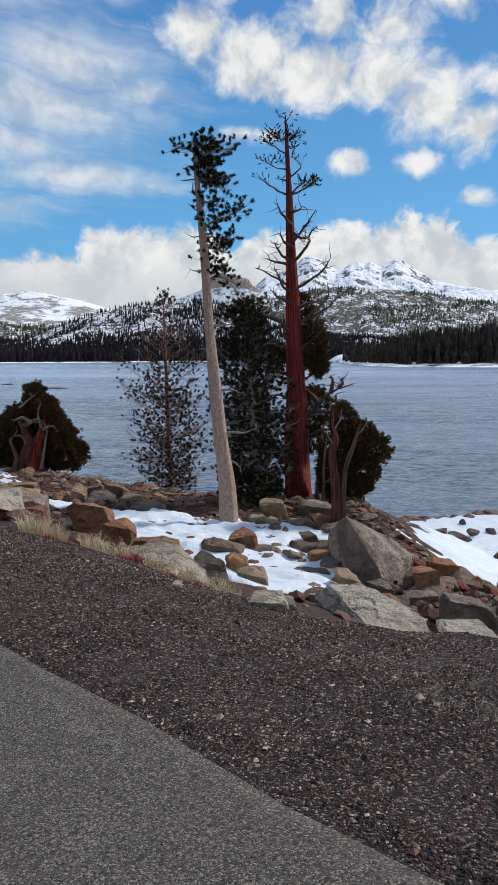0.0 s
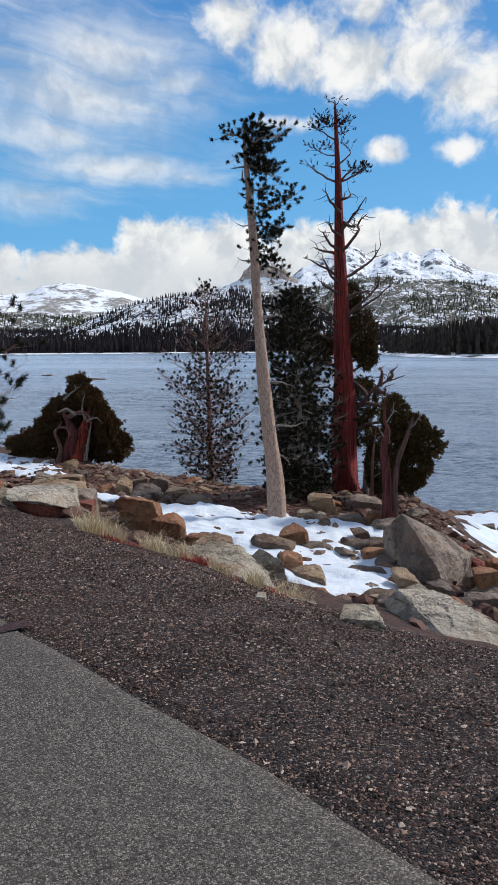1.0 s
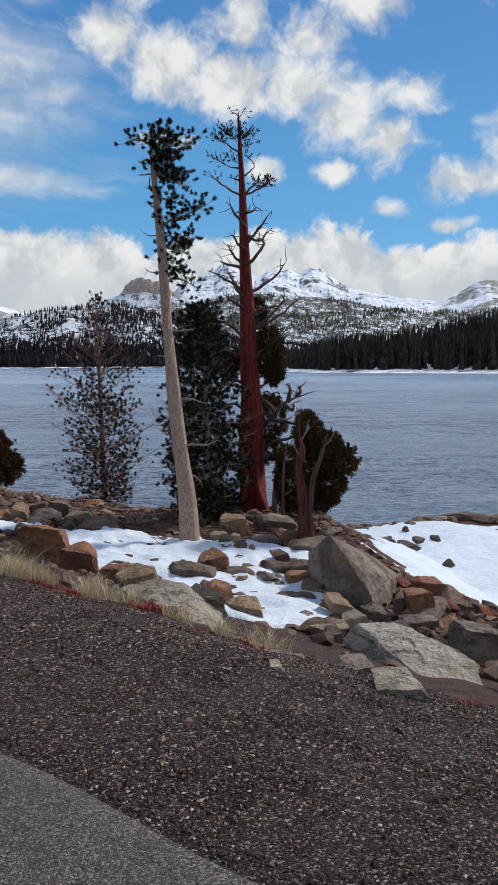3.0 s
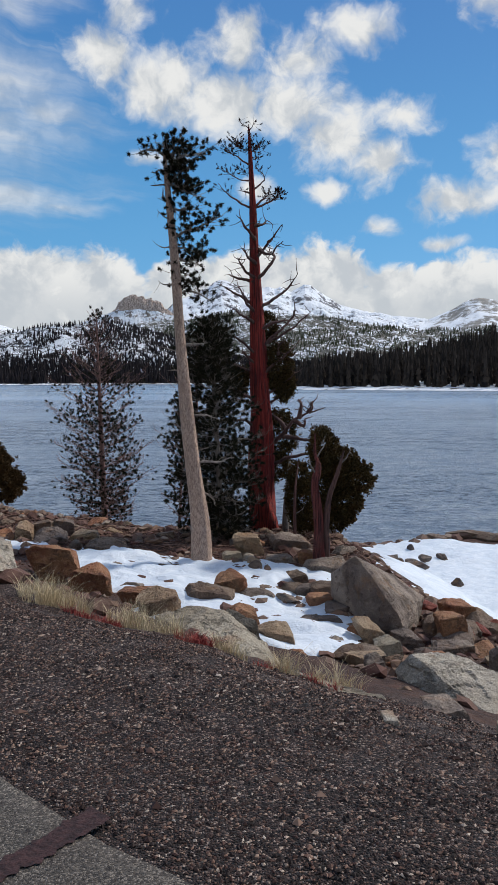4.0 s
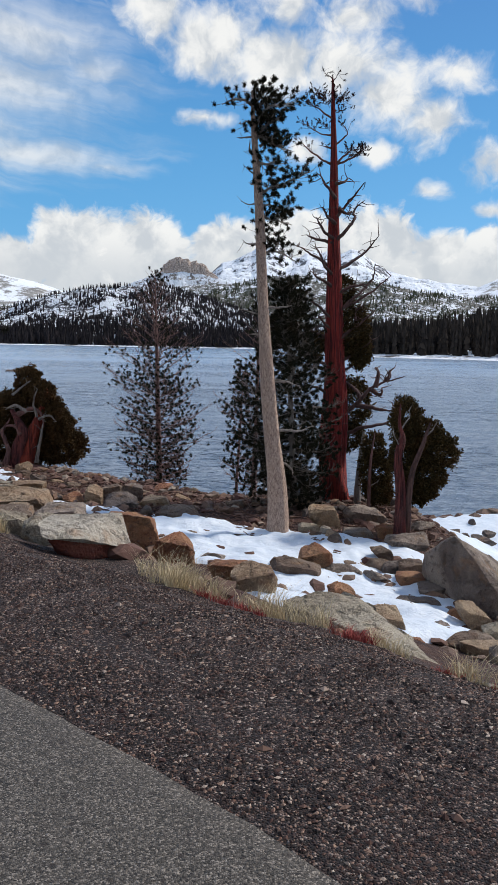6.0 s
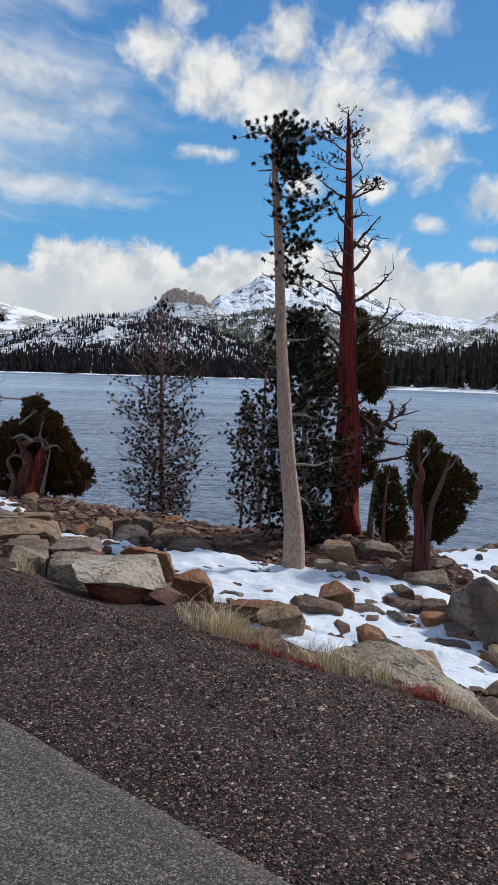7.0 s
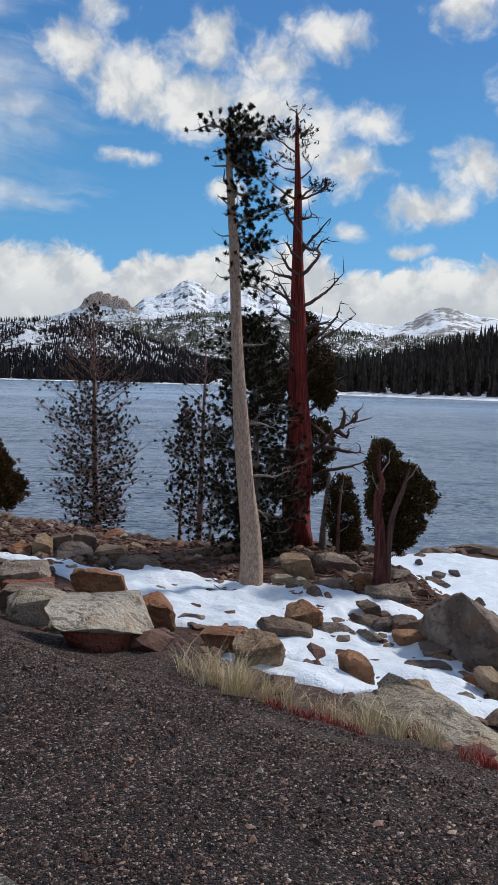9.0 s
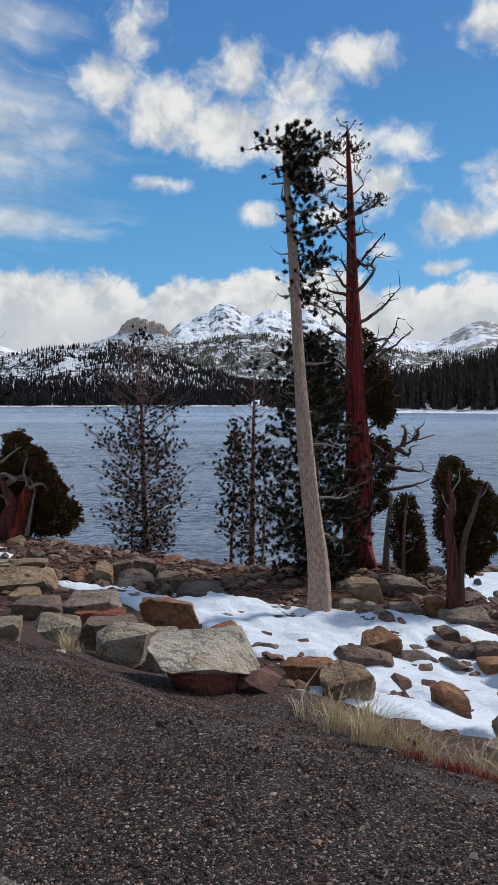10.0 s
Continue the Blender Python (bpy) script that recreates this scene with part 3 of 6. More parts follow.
def forest(name, label, spots, mat, tiers=3, sides=6):
    """Many conifers in one mesh. spots: rows of x, y, z, height, radius."""
    spots = np.array(spots)
    n = len(spots)
    rng = np.random.default_rng(len(spots))
    V, F, base = [], [], 0
    for t in range(tiers):
        lo, hi = 0.06 + 0.86 * t / tiers, min(1.0, 0.06 + 0.86 * (t + 1.75) / tiers)
        rad = 1.0 - 0.78 * t / tiers
        ang = rng.uniform(0, 6.28, (n, 1)) + np.arange(sides)[None, :] * 2 * math.pi / sides
        rr = spots[:, 4:5] * rad * rng.uniform(0.55, 1.2, (n, sides))
        zz = spots[:, 2:3] + spots[:, 3:4] * (lo + rng.uniform(-0.05, 0.05, (n, sides)))
        ring = np.stack([spots[:, 0:1] + rr * np.cos(ang), spots[:, 1:2] + rr * np.sin(ang), zz], 2)
        tip = np.stack([spots[:, 0] + rng.normal(0, 0.05, n) * spots[:, 4], spots[:, 1], spots[:, 2] + spots[:, 3] * hi], 1)[:, None, :]
        block = np.concatenate([ring, tip], 1)
        V.append(block.reshape(-1, 3))
        i = np.arange(n)[:, None] * (sides + 1) + base
        k = np.arange(sides)[None, :]
        F.append(np.stack([i + k, i + (k + 1) % sides, np.broadcast_to(i + sides, (n, sides))], 2).reshape(-1, 3))
        base += n * (sides + 1)
    ob = mesh_object(name, np.concatenate(V), np.concatenate(F), mat)
    return tagged(ob, label, "forest", kind="stuff")


def surface_lookup(az, prof, r0, r1, z0, r, power=0.9):
    pa, pe = zip(*prof)
    top = 1.55 + r1 * math.tan(radians(float(np.interp(az, pa, pe))))
    return z0 + (top - z0) * ((r - r0) / (r1 - r0)) ** power


def plant_far_woods():
    rng = random.Random(4)
    spots = []
    # belt along the far water's edge
    while len(spots) < 3400:
        az = rng.uniform(-27, 12)
        r = float(np.interp(az, SHORE_AZ, SHORE_R)) if az < 5 else 1000
        r = max(r, 1000) + 14 + 85 * rng.random() ** 1.3
        x, y = polar(az, r)
        h = rng.uniform(9, 21)
        z = max(shore_z(az, r), surface_lookup(az, HILL, 1030, 1330, LAKE, max(r, 1031)))
        spots.append((x, y, z - 1, h, h * rng.uniform(0.11, 0.17)))
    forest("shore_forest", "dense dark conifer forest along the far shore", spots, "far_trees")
    # the hill, thick low down and thinning round the bare slabs
    spots = []
    while len(spots) < 9000:
        az = rng.uniform(-27, 14)
        s = rng.random()
        r = 1062 + 272 * s
        x, y = polar(az, r)
        bare = noise.noise(Vector((x / 60, y / 60, 9.0))) + 0.5 * noise.noise(Vector((x / 20, y / 20, 2.0)))
        open_side = max(0.0, 1 - abs(az + 12.5) / 8.0) * min(1.0, max(0.0, (s - 0.12) * 5))
        if s < 0.95 and bare > -0.16 + 1.0 * (1 - min(1.0, open_side * 1.9)) - 0.15 * s and rng.random() > 0.10:
            continue
        h = rng.uniform(5, 10.5)
        z = surface_lookup(az, HILL, 1030, 1330, LAKE, r)
        spots.append((x, y, z, h, h * rng.uniform(0.13, 0.2)))
    return spots


hill_spots = plant_far_woods()
dg = bpy.context.evaluated_depsgraph_get()


def drop_on(ob, spots):
    """Sets each spot on the surface of ob, whose object space is the world."""
    out = []
    for x, y, z, h, r in spots:
        hit, p, nrm, _ = ob.ray_cast(Vector((x, y, 2000)), Vector((0, 0, -1)))
        if hit:
            out.append((x, y, p.z - 0.8, h, r))
    return out


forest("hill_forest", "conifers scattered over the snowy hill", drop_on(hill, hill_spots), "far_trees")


def plant_ridge():
    rng = random.Random(8)
    spots = []
    while len(spots) < 7500:
        az = rng.uniform(-26, 32)
        s = rng.random() ** 0.8
        r = 2126 + 478 * s
        x, y = polar(az, r)
        bare = noise.noise(Vector((x / 170, y / 170, 5.0))) + 0.5 * noise.noise(Vector((x / 50, y / 50, 2.0)))
        if bare > 0.10 and rng.random() > 0.14:
            continue
        h = rng.uniform(7, 14)
        spots.append((x, y, 0, h, h * rng.uniform(0.14, 0.2)))
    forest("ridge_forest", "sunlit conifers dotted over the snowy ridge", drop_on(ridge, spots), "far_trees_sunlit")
    spots = []
    while len(spots) < 2600:
        az = rng.uniform(6.0, 34)
        d = 24 + 330 * rng.random() ** 1.2
        if d > 60 + 45 * (az - 6):
            continue
        r = float(np.interp(az, SHORE_AZ, SHORE_R)) + d
        x, y = polar(az, r)
        h = rng.uniform(11, 30) * min(1, 0.62 + (az - 6) * 0.06)
        spots.append((x, y, shore_z(az, r) - 0.8, h, h * rng.uniform(0.07, 0.13)))
    forest("point_forest", "tall dark conifers standing on the snowy point", spots, "point_trees", tiers=6, sides=7)


plant_ridge()


# ---- rocks ----
def rock_mesh(dims, seed, cuts=9, planes=(), sub=3, rough=0.05):
    """A broken boulder: a ball trimmed by flat cuts, roughened. Returns vertices (base at z = 0) and faces."""
    rng = np.random.default_rng(seed)
    bm = bmesh.new()
    bmesh.ops.create_icosphere(bm, subdivisions=sub, radius=1.0)
    v = np.array([p.co for p in bm.verts])
    faces = np.array([[q.index for q in fc.verts] for fc in bm.faces])
    bm.free()
    v *= 1.25
    trims = [(np.array(p[:3]) / np.linalg.norm(p[:3]), p[3]) for p in planes]
    for k in range(cuts):
        n = rng.normal(size=3)
        n /= np.linalg.norm(n)
        trims.append((n, rng.uniform(0.48, 0.80)))
    for k in range(12):
        n = rng.normal(size=3)
        n /= np.linalg.norm(n)
        trims.append((n, rng.uniform(0.74, 0.98)))
    trims.append((np.array([0, 0, -1.0]), 0.75))
    for _ in range(3):
        for n, o in trims:
            d = v @ n - o
            v -= np.outer(np.maximum(d, 0), n)
    lo, hi = v.min(0), v.max(0)
    v = (v - (lo + hi) / 2) / (hi - lo) * np.array(dims)
    v[:, 2] -= v[:, 2].min()
    size = float(np.mean(dims))
    off = seed * 3.17
    for i, p in enumerate(v):
        nv = noise.noise_vector(Vector((p[0] / size * 2.2 + off, p[1] / size * 2.2, p[2] / size * 2.2)))
        nf = noise.noise_vector(Vector((p[0] / size * 7 + off, p[1] / size * 7, p[2] / size * 7)))
        v[i] = p + (np.array(nv) * rough * 0.55 + np.array(nf) * rough * 0.40) * size
    return v, faces


def rock(name, label, mat, x, y, dims, rz=0.0, tilt=(0.0, 0.0), seed=1, cuts=9, planes=(), sink=0.12, sub=4, rough=0.05, z=None, group="boulders on the bank"):
    v, f = rock_mesh(dims, seed, cuts, planes, sub, rough)
    ob = mesh_object(name, v, f, mat, smooth=22)
    ob.rotation_euler = (radians(tilt[0]), radians(tilt[1]), radians(rz))
    ob.location = (x, y, (ground_z(x, y) if z is None else z) - sink * dims[2])
    return tagged(ob, label, "rock", group, )


def hull_mesh(corners, seed=1, cuts=4, rough=0.03, wear=0.85):
    """A block of rock spanned by its corners, with its edges worn and its faces uneven. World coordinates."""
    bm = bmesh.new()
    for c in corners:
        bm.verts.new(c)
    bmesh.ops.convex_hull(bm, input=bm.verts)
    loose = [v for v in bm.verts if not v.link_faces]
    bmesh.ops.delete(bm, geom=loose, context="VERTS")
    for _ in range(cuts):
        bmesh.ops.subdivide_edges(bm, edges=bm.edges[:], cuts=1, use_grid_fill=True)
        bmesh.ops.triangulate(bm, faces=[f for f in bm.faces if len(f.verts) > 3])
    for _ in range(1):
        bmesh.ops.smooth_vert(bm, verts=bm.verts, factor=1 - wear, use_axis_x=True, use_axis_y=True, use_axis_z=True)
    v = np.array([p.co for p in bm.verts])
    f = np.array([[q.index for q in fc.verts] for fc in bm.faces])
    bm.free()
    size = float(np.mean(v.max(0) - v.min(0)))
    rng = np.random.default_rng(seed)
    for _ in range(5):      # flakes broken off along the edges
        n = rng.normal(size=3)
        n /= np.linalg.norm(n)
        d = v @ n
        v -= np.outer(np.maximum(d - (d.max() - rng.uniform(0.008, 0.045) * size), 0), n)
    for i, p in enumerate(v):
        step = noise.cell_vector(Vector((p[0] / size * 5 + seed, p[1] / size * 5, p[2] / size * 7)))
        v[i] = p = p + (np.array(step) - 0.5) * rough * 0.9 * size
        n1 = noise.noise_vector(Vector(p / size * 2.4) + Vector((seed * 3.1, 0, 0)))
        n2 = noise.noise_vector(Vector(p / size * 8) + Vector((seed * 1.7, 0, 0)))
        n3 = noise.noise_vector(Vector(p / size * 21) + Vector((seed * 0.7, 0, 0)))
        v[i] = p + (np.array(n1) * 0.40 + np.array(n2) * 0.50 + np.array(n3) * 0.28) * rough * size
    return v, f


def block(name, label, mat, base, outline, thick, ridge=None, seed=1):
    """A broken boulder: outline gives its face in metres from its base, which leans back as it rises; ridge is the edge that stands out towards the road."""
    bx, by, bz = base
    h = max(dz for _, dz in outline)
    foot = min(bz, ground_z(bx, by)) - 0.12
    rx, rz, out = ridge or (0.0, 0.62 * h, 0.06 * thick)
    left, right = min(dx for dx, _ in outline), max(dx for dx, _ in outline)
    corners = []
    for dx, dz in outline:
        back = 0.55 * thick if dz > rz else 0.0      # a steep face below the ridge, a flatter top behind it
        z = bz + dz - 0.28 * back
        corners.append((bx + dx * (1 + back / by), by + back, z))
        if dz < 0.4 * h:
            corners += [(bx + dx, by, foot), (bx + dx * 0.85, by + thick, foot)]
    lean = 0.10 * h * (1 if seed % 2 else -1)
    corners += [(bx + 0.72 * left + 0.28 * rx, by - out, bz + rz - lean), (bx + 0.72 * right + 0.28 * rx, by - out, bz + rz + lean)]
    corners += [(bx + 0.7 * left, by + thick, bz + 0.45 * h), (bx + 0.7 * right, by + thick, bz + 0.45 * h)]
    v, f = hull_mesh(corners, seed, 4 if h > 0.3 else 3, 0.030, 0.92)
    low = np.array([bx, by, foot])
    ob = mesh_object(name, v - low, f, mat, smooth=24)
    ob.location = low
    return tagged(ob, label, "rock", "boulders on the bank")


def hull_rock(name, label, mat, corners, seed=1, cuts=4, rough=0.03, wear=0.85):
    v, f = hull_mesh(corners, seed, cuts, rough, wear)
    base = np.array([v[:, 0].mean(), v[:, 1].mean(), v[:, 2].min()])
    ob = mesh_object(name, v - base, f, mat, smooth=24)
    ob.location = base
    return tagged(ob, label, "rock", "boulders on the bank")


rock("stone", "flat grey stone lying in the snow", "granite_grey", -3.42, 19.91, (0.58, 0.35, 0.14), 1, seed=25,cuts=6)
rock("stone", "grey stone at the edge of the snow", "granite_grey", -2.54, 16.35, (0.52, 0.41, 0.24), -3, seed=26,cuts=7)
rock("boulder", "flat tan slab below the juniper", "granite_tan", -7.88, 22.91, (1.13, 0.91, 0.45), 14, seed=27,cuts=6,planes=((0,0,1,.45),))
rock("stone", "tan stone at the foot of the juniper", "granite_tan", -8.97, 26.79, (0.57, 0.46, 0.60), 14, seed=28)
rock("stone", "grey stone below the juniper", "granite_grey", -8.05, 24.95, (0.51, 0.41, 0.43), 13, seed=29)
rock("stone", "dark stone on the snowy beach", "dark_rock", 10.22, 37.67, (0.49, 0.40, 0.55), -22, seed=73)
rock("stone", "dark flat stone on the snowy beach", "dark_rock", 9.80, 34.21, (0.63, 0.51, 0.33), -23, seed=74, z=-7.09)
rock("stone", "grey stone half buried in snow", "granite_grey", 0.89, 15.32, (0.54, 0.44, 0.15), -12, seed=75)
rock("stone", "low grey stone in the snow", "granite_grey", -3.14, 18.65, (0.49, 0.39, 0.15), -3, seed=76)
rock("stone", "brown stone by the leaning pine", "brown_rock", -1.86, 18.71, (0.47, 0.38, 0.15), -8, seed=77)
rock("stone", "small brown stone in the snow", "brown_rock", -0.16, 18.91, (0.31, 0.24, 0.23), -14, seed=78)
block("boulder", "broad tan boulder with a rounded top", "granite_tan", (-7.79, 20.90, -2.99), ((-1.02, 0.46), (-0.62, 0.73), (-0.02, 0.73), (0.48, 0.60), (0.83, 0.38), (0.98, 0.11), (0.28, 0.00), (-0.92, 0.05)), 1.4, ridge=(0.08, 0.32, 0.25), seed=1)
block("boulder", "flat buff boulder behind the broad tan one", "granite_buff", (-8.16, 22.60, -2.92), ((-0.85, 0.37), (-0.42, 0.44), (0.13, 0.30), (0.78, 0.14), (0.87, 0.01), (0.23, 0.00), (-0.75, 0.12)), 1.0, seed=2)
block("boulder", "long grey boulder with a rust-red flank", "granite_grey", (-5.39, 15.55, -1.85), ((-0.46, 0.10), (-0.18, 0.29), (0.14, 0.33), (0.44, 0.17), (0.50, 0.04), (-0.06, 0.00), (-0.38, 0.01)), 0.8, ridge=(-0.02, 0.14, 0.12), seed=3)
block("boulder", "low rust-red rock under the long grey boulder", "dark_red_rock", (-5.26, 15.24, -1.92), ((-0.42, 0.16), (-0.21, 0.21), (0.42, 0.21), (0.44, 0.06), (0.10, 0.00), (-0.33, 0.01)), 0.6, seed=4)
block("boulder", "pitted grey rounded boulder", "dark_rock", (-5.09, 21.47, -3.16), ((-0.47, 0.33), (-0.39, 0.53), (-0.18, 0.65), (0.16, 0.66), (0.43, 0.48), (0.52, 0.23), (0.40, 0.05), (-0.04, 0.00), (-0.41, 0.15)), 0.9, ridge=(0.01, 0.29, 0.18), seed=5)
block("boulder", "yellowish rounded boulder near the water", "granite_tan", (-5.91, 22.35, -3.09), ((-0.27, 0.39), (-0.18, 0.55), (0.03, 0.60), (0.23, 0.44), (0.26, 0.17), (0.18, 0.00), (-0.24, 0.05)), 0.5, ridge=(-0.02, 0.33, 0.12), seed=6)
block("boulder", "brown rounded boulder behind the pitted one", "brown_rock", (-5.46, 22.70, -2.88), ((-0.33, 0.15), (-0.12, 0.28), (0.14, 0.32), (0.31, 0.24), (0.27, 0.03), (-0.28, 0.00)), 0.5, seed=7)
block("boulder", "dark rounded boulder near the water", "dark_rock", (-4.89, 22.90, -2.92), ((-0.36, 0.23), (-0.07, 0.37), (0.17, 0.28), (0.30, 0.11), (0.24, 0.00), (-0.28, 0.01)), 0.5, seed=8)
block("boulder", "tan rounded boulder beside the brown one", "granite_tan", (-4.23, 22.10, -3.16), ((-0.42, 0.09), (-0.28, 0.36), (-0.11, 0.44), (0.28, 0.33), (0.46, 0.14), (0.07, 0.00)), 0.7, seed=9)
block("boulder", "low brown rounded boulder beside the snow", "brown_rock", (-3.50, 20.80, -3.18), ((-0.57, 0.19), (-0.45, 0.38), (-0.28, 0.47), (0.12, 0.49), (0.45, 0.33), (0.58, 0.16), (0.50, 0.03), (0.02, 0.00), (-0.36, 0.08)), 0.9, ridge=(0.02, 0.21, 0.18), seed=10)
block("boulder", "long brown boulder under the slender pines", "brown_rock", (-2.35, 21.90, -3.52), ((-0.51, 0.21), (-0.39, 0.37), (-0.08, 0.43), (0.28, 0.32), (0.54, 0.12), (0.44, 0.00), (-0.28, 0.06)), 0.6, seed=11)
block("boulder", "rust-brown block of rock with a flat face", "rust_rock", (-4.15, 16.59, -2.60), ((-0.53, 0.56), (-0.46, 0.67), (-0.03, 0.69), (0.09, 0.64), (0.41, 0.26), (0.53, 0.07), (0.40, 0.00), (0.19, 0.08), (-0.13, 0.07), (-0.48, 0.29)), 0.9, ridge=(-0.01, 0.59, 0.04), seed=12)
block("boulder", "pale broken slab behind the large one", "granite_buff", (-4.49, 10.75, -0.85), ((-0.27, 0.17), (-0.14, 0.25), (0.00, 0.28), (0.24, 0.22), (0.31, 0.18), (0.11, 0.06), (-0.00, 0.00), (-0.26, 0.03)), 0.4, ridge=(0.00, 0.14, 0.05), seed=13)
block("boulder", "flat pale slab adjoining the broken one", "granite_buff", (-4.18, 11.16, -0.96), ((-0.22, 0.11), (-0.03, 0.18), (0.19, 0.18), (0.23, 0.11), (0.00, 0.07), (-0.17, 0.00)), 0.4, seed=14)
block("boulder", "pale angular rock with a shaded side", "granite_buff", (-5.33, 12.04, -1.20), ((-0.27, 0.25), (-0.20, 0.37), (0.06, 0.29), (0.28, 0.19), (0.25, 0.00), (0.06, 0.04), (-0.18, 0.18)), 0.5, ridge=(0.02, 0.20, 0.08), seed=15)
block("boulder", "broken red-brown rock between pale slabs", "brown_rock", (-4.79, 12.04, -1.14), ((-0.28, 0.10), (-0.23, 0.20), (-0.03, 0.23), (0.33, 0.18), (0.40, 0.11), (0.01, 0.12), (-0.19, 0.00)), 0.5, seed=16)
block("stone", "pale pinkish rock at the gravel edge", "granite_buff", (-5.61, 10.80, -0.68), ((-0.16, 0.07), (-0.09, 0.14), (0.11, 0.12), (0.16, 0.06), (0.11, 0.00), (-0.13, 0.01)), 0.4, seed=17)
block("boulder", "broken brown rock above the pale slabs", "brown_rock", (-6.20, 15.14, -1.75), ((-0.39, 0.15), (-0.11, 0.24), (0.31, 0.17), (0.43, 0.05), (0.07, 0.00), (-0.31, 0.04)), 0.7, seed=18)
block("boulder", "tan block below the broad tan boulder", "granite_tan", (-7.07, 18.60, -2.49), ((-0.32, 0.12), (0.04, 0.21), (0.26, 0.19), (0.23, 0.06), (-0.20, 0.00)), 0.8, seed=19)
block("boulder", "tan pointed rock with a dark red side", "rust_rock", (-3.20, 15.45, -2.56), ((-0.46, 0.12), (-0.35, 0.36), (-0.06, 0.51), (0.05, 0.53), (0.20, 0.34), (0.34, 0.15), (0.32, 0.02), (-0.05, 0.00)), 0.55, ridge=(-0.06, 0.33, 0.12), seed=20)
block("boulder", "low tan rock overgrown with dry grass", "granite_tan", (-1.89, 12.76, -2.34), ((-0.36, 0.37), (-0.26, 0.50), (-0.07, 0.58), (0.25, 0.50), (0.36, 0.29), (0.28, 0.00), (-0.19, 0.07)), 0.6, ridge=(0.03, 0.37, 0.15), seed=21)
block("boulder", "low rusty tan rock lying in the snow", "rust_rock", (-2.18, 13.38, -2.19), ((-0.43, 0.15), (-0.26, 0.20), (-0.02, 0.18), (0.14, 0.24), (0.27, 0.24), (0.28, 0.09), (0.16, 0.00), (-0.15, 0.02)), 0.5, seed=22)
block("boulder", "orange-brown pointed boulder in the snow", "rust_rock", (-0.51, 15.97, -2.84), ((-0.37, 0.14), (-0.30, 0.31), (-0.03, 0.48), (0.13, 0.41), (0.31, 0.22), (0.29, 0.03), (-0.03, 0.00)), 0.55, ridge=(-0.06, 0.27, 0.15), seed=23)
block("boulder", "long brown block of rock in the snow", "brown_rock", (-1.03, 15.35, -3.00), ((-0.42, 0.42), (-0.34, 0.52), (-0.16, 0.56), (0.16, 0.49), (0.53, 0.36), (0.52, 0.15), (0.25, 0.00), (-0.17, 0.15), (-0.39, 0.28)), 0.6, ridge=(0.11, 0.35, 0.1), seed=24)
block("boulder", "striped grey rock in the snow", "granite_grey", (0.02, 15.66, -3.09), ((-0.41, 0.28), (-0.26, 0.40), (0.05, 0.39), (0.30, 0.23), (0.36, 0.10), (0.19, 0.00), (-0.22, 0.12)), 0.5, ridge=(-0.08, 0.23, 0.08), seed=25)
block("boulder", "brown stone behind the striped rock", "brown_rock", (0.31, 16.38, -3.16), ((-0.30, 0.23), (-0.14, 0.33), (0.08, 0.24), (0.34, 0.08), (0.24, 0.00), (-0.21, 0.15)), 0.4, seed=26)
block("boulder", "square dark grey block in the snow", "dark_rock", (1.06, 16.07, -3.16), ((-0.24, 0.30), (-0.11, 0.40), (0.15, 0.41), (0.28, 0.06), (0.15, 0.00), (-0.22, 0.01)), 0.45, ridge=(0.02, 0.30, 0.06), seed=27)
block("stone", "small dark stone in the snow", "dark_rock", (0.54, 15.66, -3.06), ((-0.16, 0.15), (-0.01, 0.25), (0.15, 0.07), (0.02, 0.00)), 0.25, seed=28)
block("boulder", "long brown stone lying aslant in the snow", "brown_rock", (1.05, 17.05, -3.11), ((-0.28, 0.37), (-0.02, 0.39), (0.09, 0.27), (0.21, 0.08), (0.12, 0.00), (-0.12, 0.19)), 0.4, seed=29)
block("boulder", "wedge-shaped grey rock with a pale top", "granite_grey", (1.88, 18.20, -3.25), ((-0.49, 0.32), (-0.22, 0.44), (0.39, 0.55), (0.52, 0.50), (0.26, 0.17), (0.17, 0.00), (-0.21, 0.09), (-0.43, 0.23)), 0.8, ridge=(0.17, 0.28, 0.1), seed=30)
block("boulder", "square yellowish boulder in front of the red trunk", "granite_tan", (0.19, 20.00, -3.11), ((-0.40, 0.44), (-0.34, 0.60), (-0.21, 0.64), (0.24, 0.59), (0.34, 0.35), (0.42, 0.08), (0.36, 0.00), (-0.04, 0.14), (-0.37, 0.27)), 0.7, ridge=(-0.14, 0.45, 0.12), seed=31)
block("boulder", "broad grey boulder behind the square one", "granite_grey", (1.37, 21.00, -3.21), ((-0.45, 0.32), (-0.30, 0.46), (-0.09, 0.51), (0.14, 0.42), (0.67, 0.10), (0.48, 0.00), (-0.05, 0.08), (-0.40, 0.20)), 0.8, ridge=(0.04, 0.25, 0.1), seed=32)
block("boulder", "low flat grey rock beside the snow", "granite_grey", (0.88, 19.20, -3.14), ((-0.35, 0.07), (-0.25, 0.19), (-0.09, 0.24), (0.23, 0.23), (0.44, 0.02), (0.02, 0.00)), 0.6, seed=33)
block("stone", "small pale pointed stone", "granite_pale", (0.17, 19.40, -3.10), ((-0.18, 0.03), (-0.05, 0.22), (0.06, 0.17), (0.17, 0.00)), 0.25, seed=34)
block("boulder", "pale flat slab by the leaning pine", "granite_buff", (-0.27, 19.50, -3.10), ((-0.22, 0.19), (-0.14, 0.26), (0.16, 0.24), (0.33, 0.06), (0.08, 0.00), (-0.21, 0.02)), 0.4, seed=35)
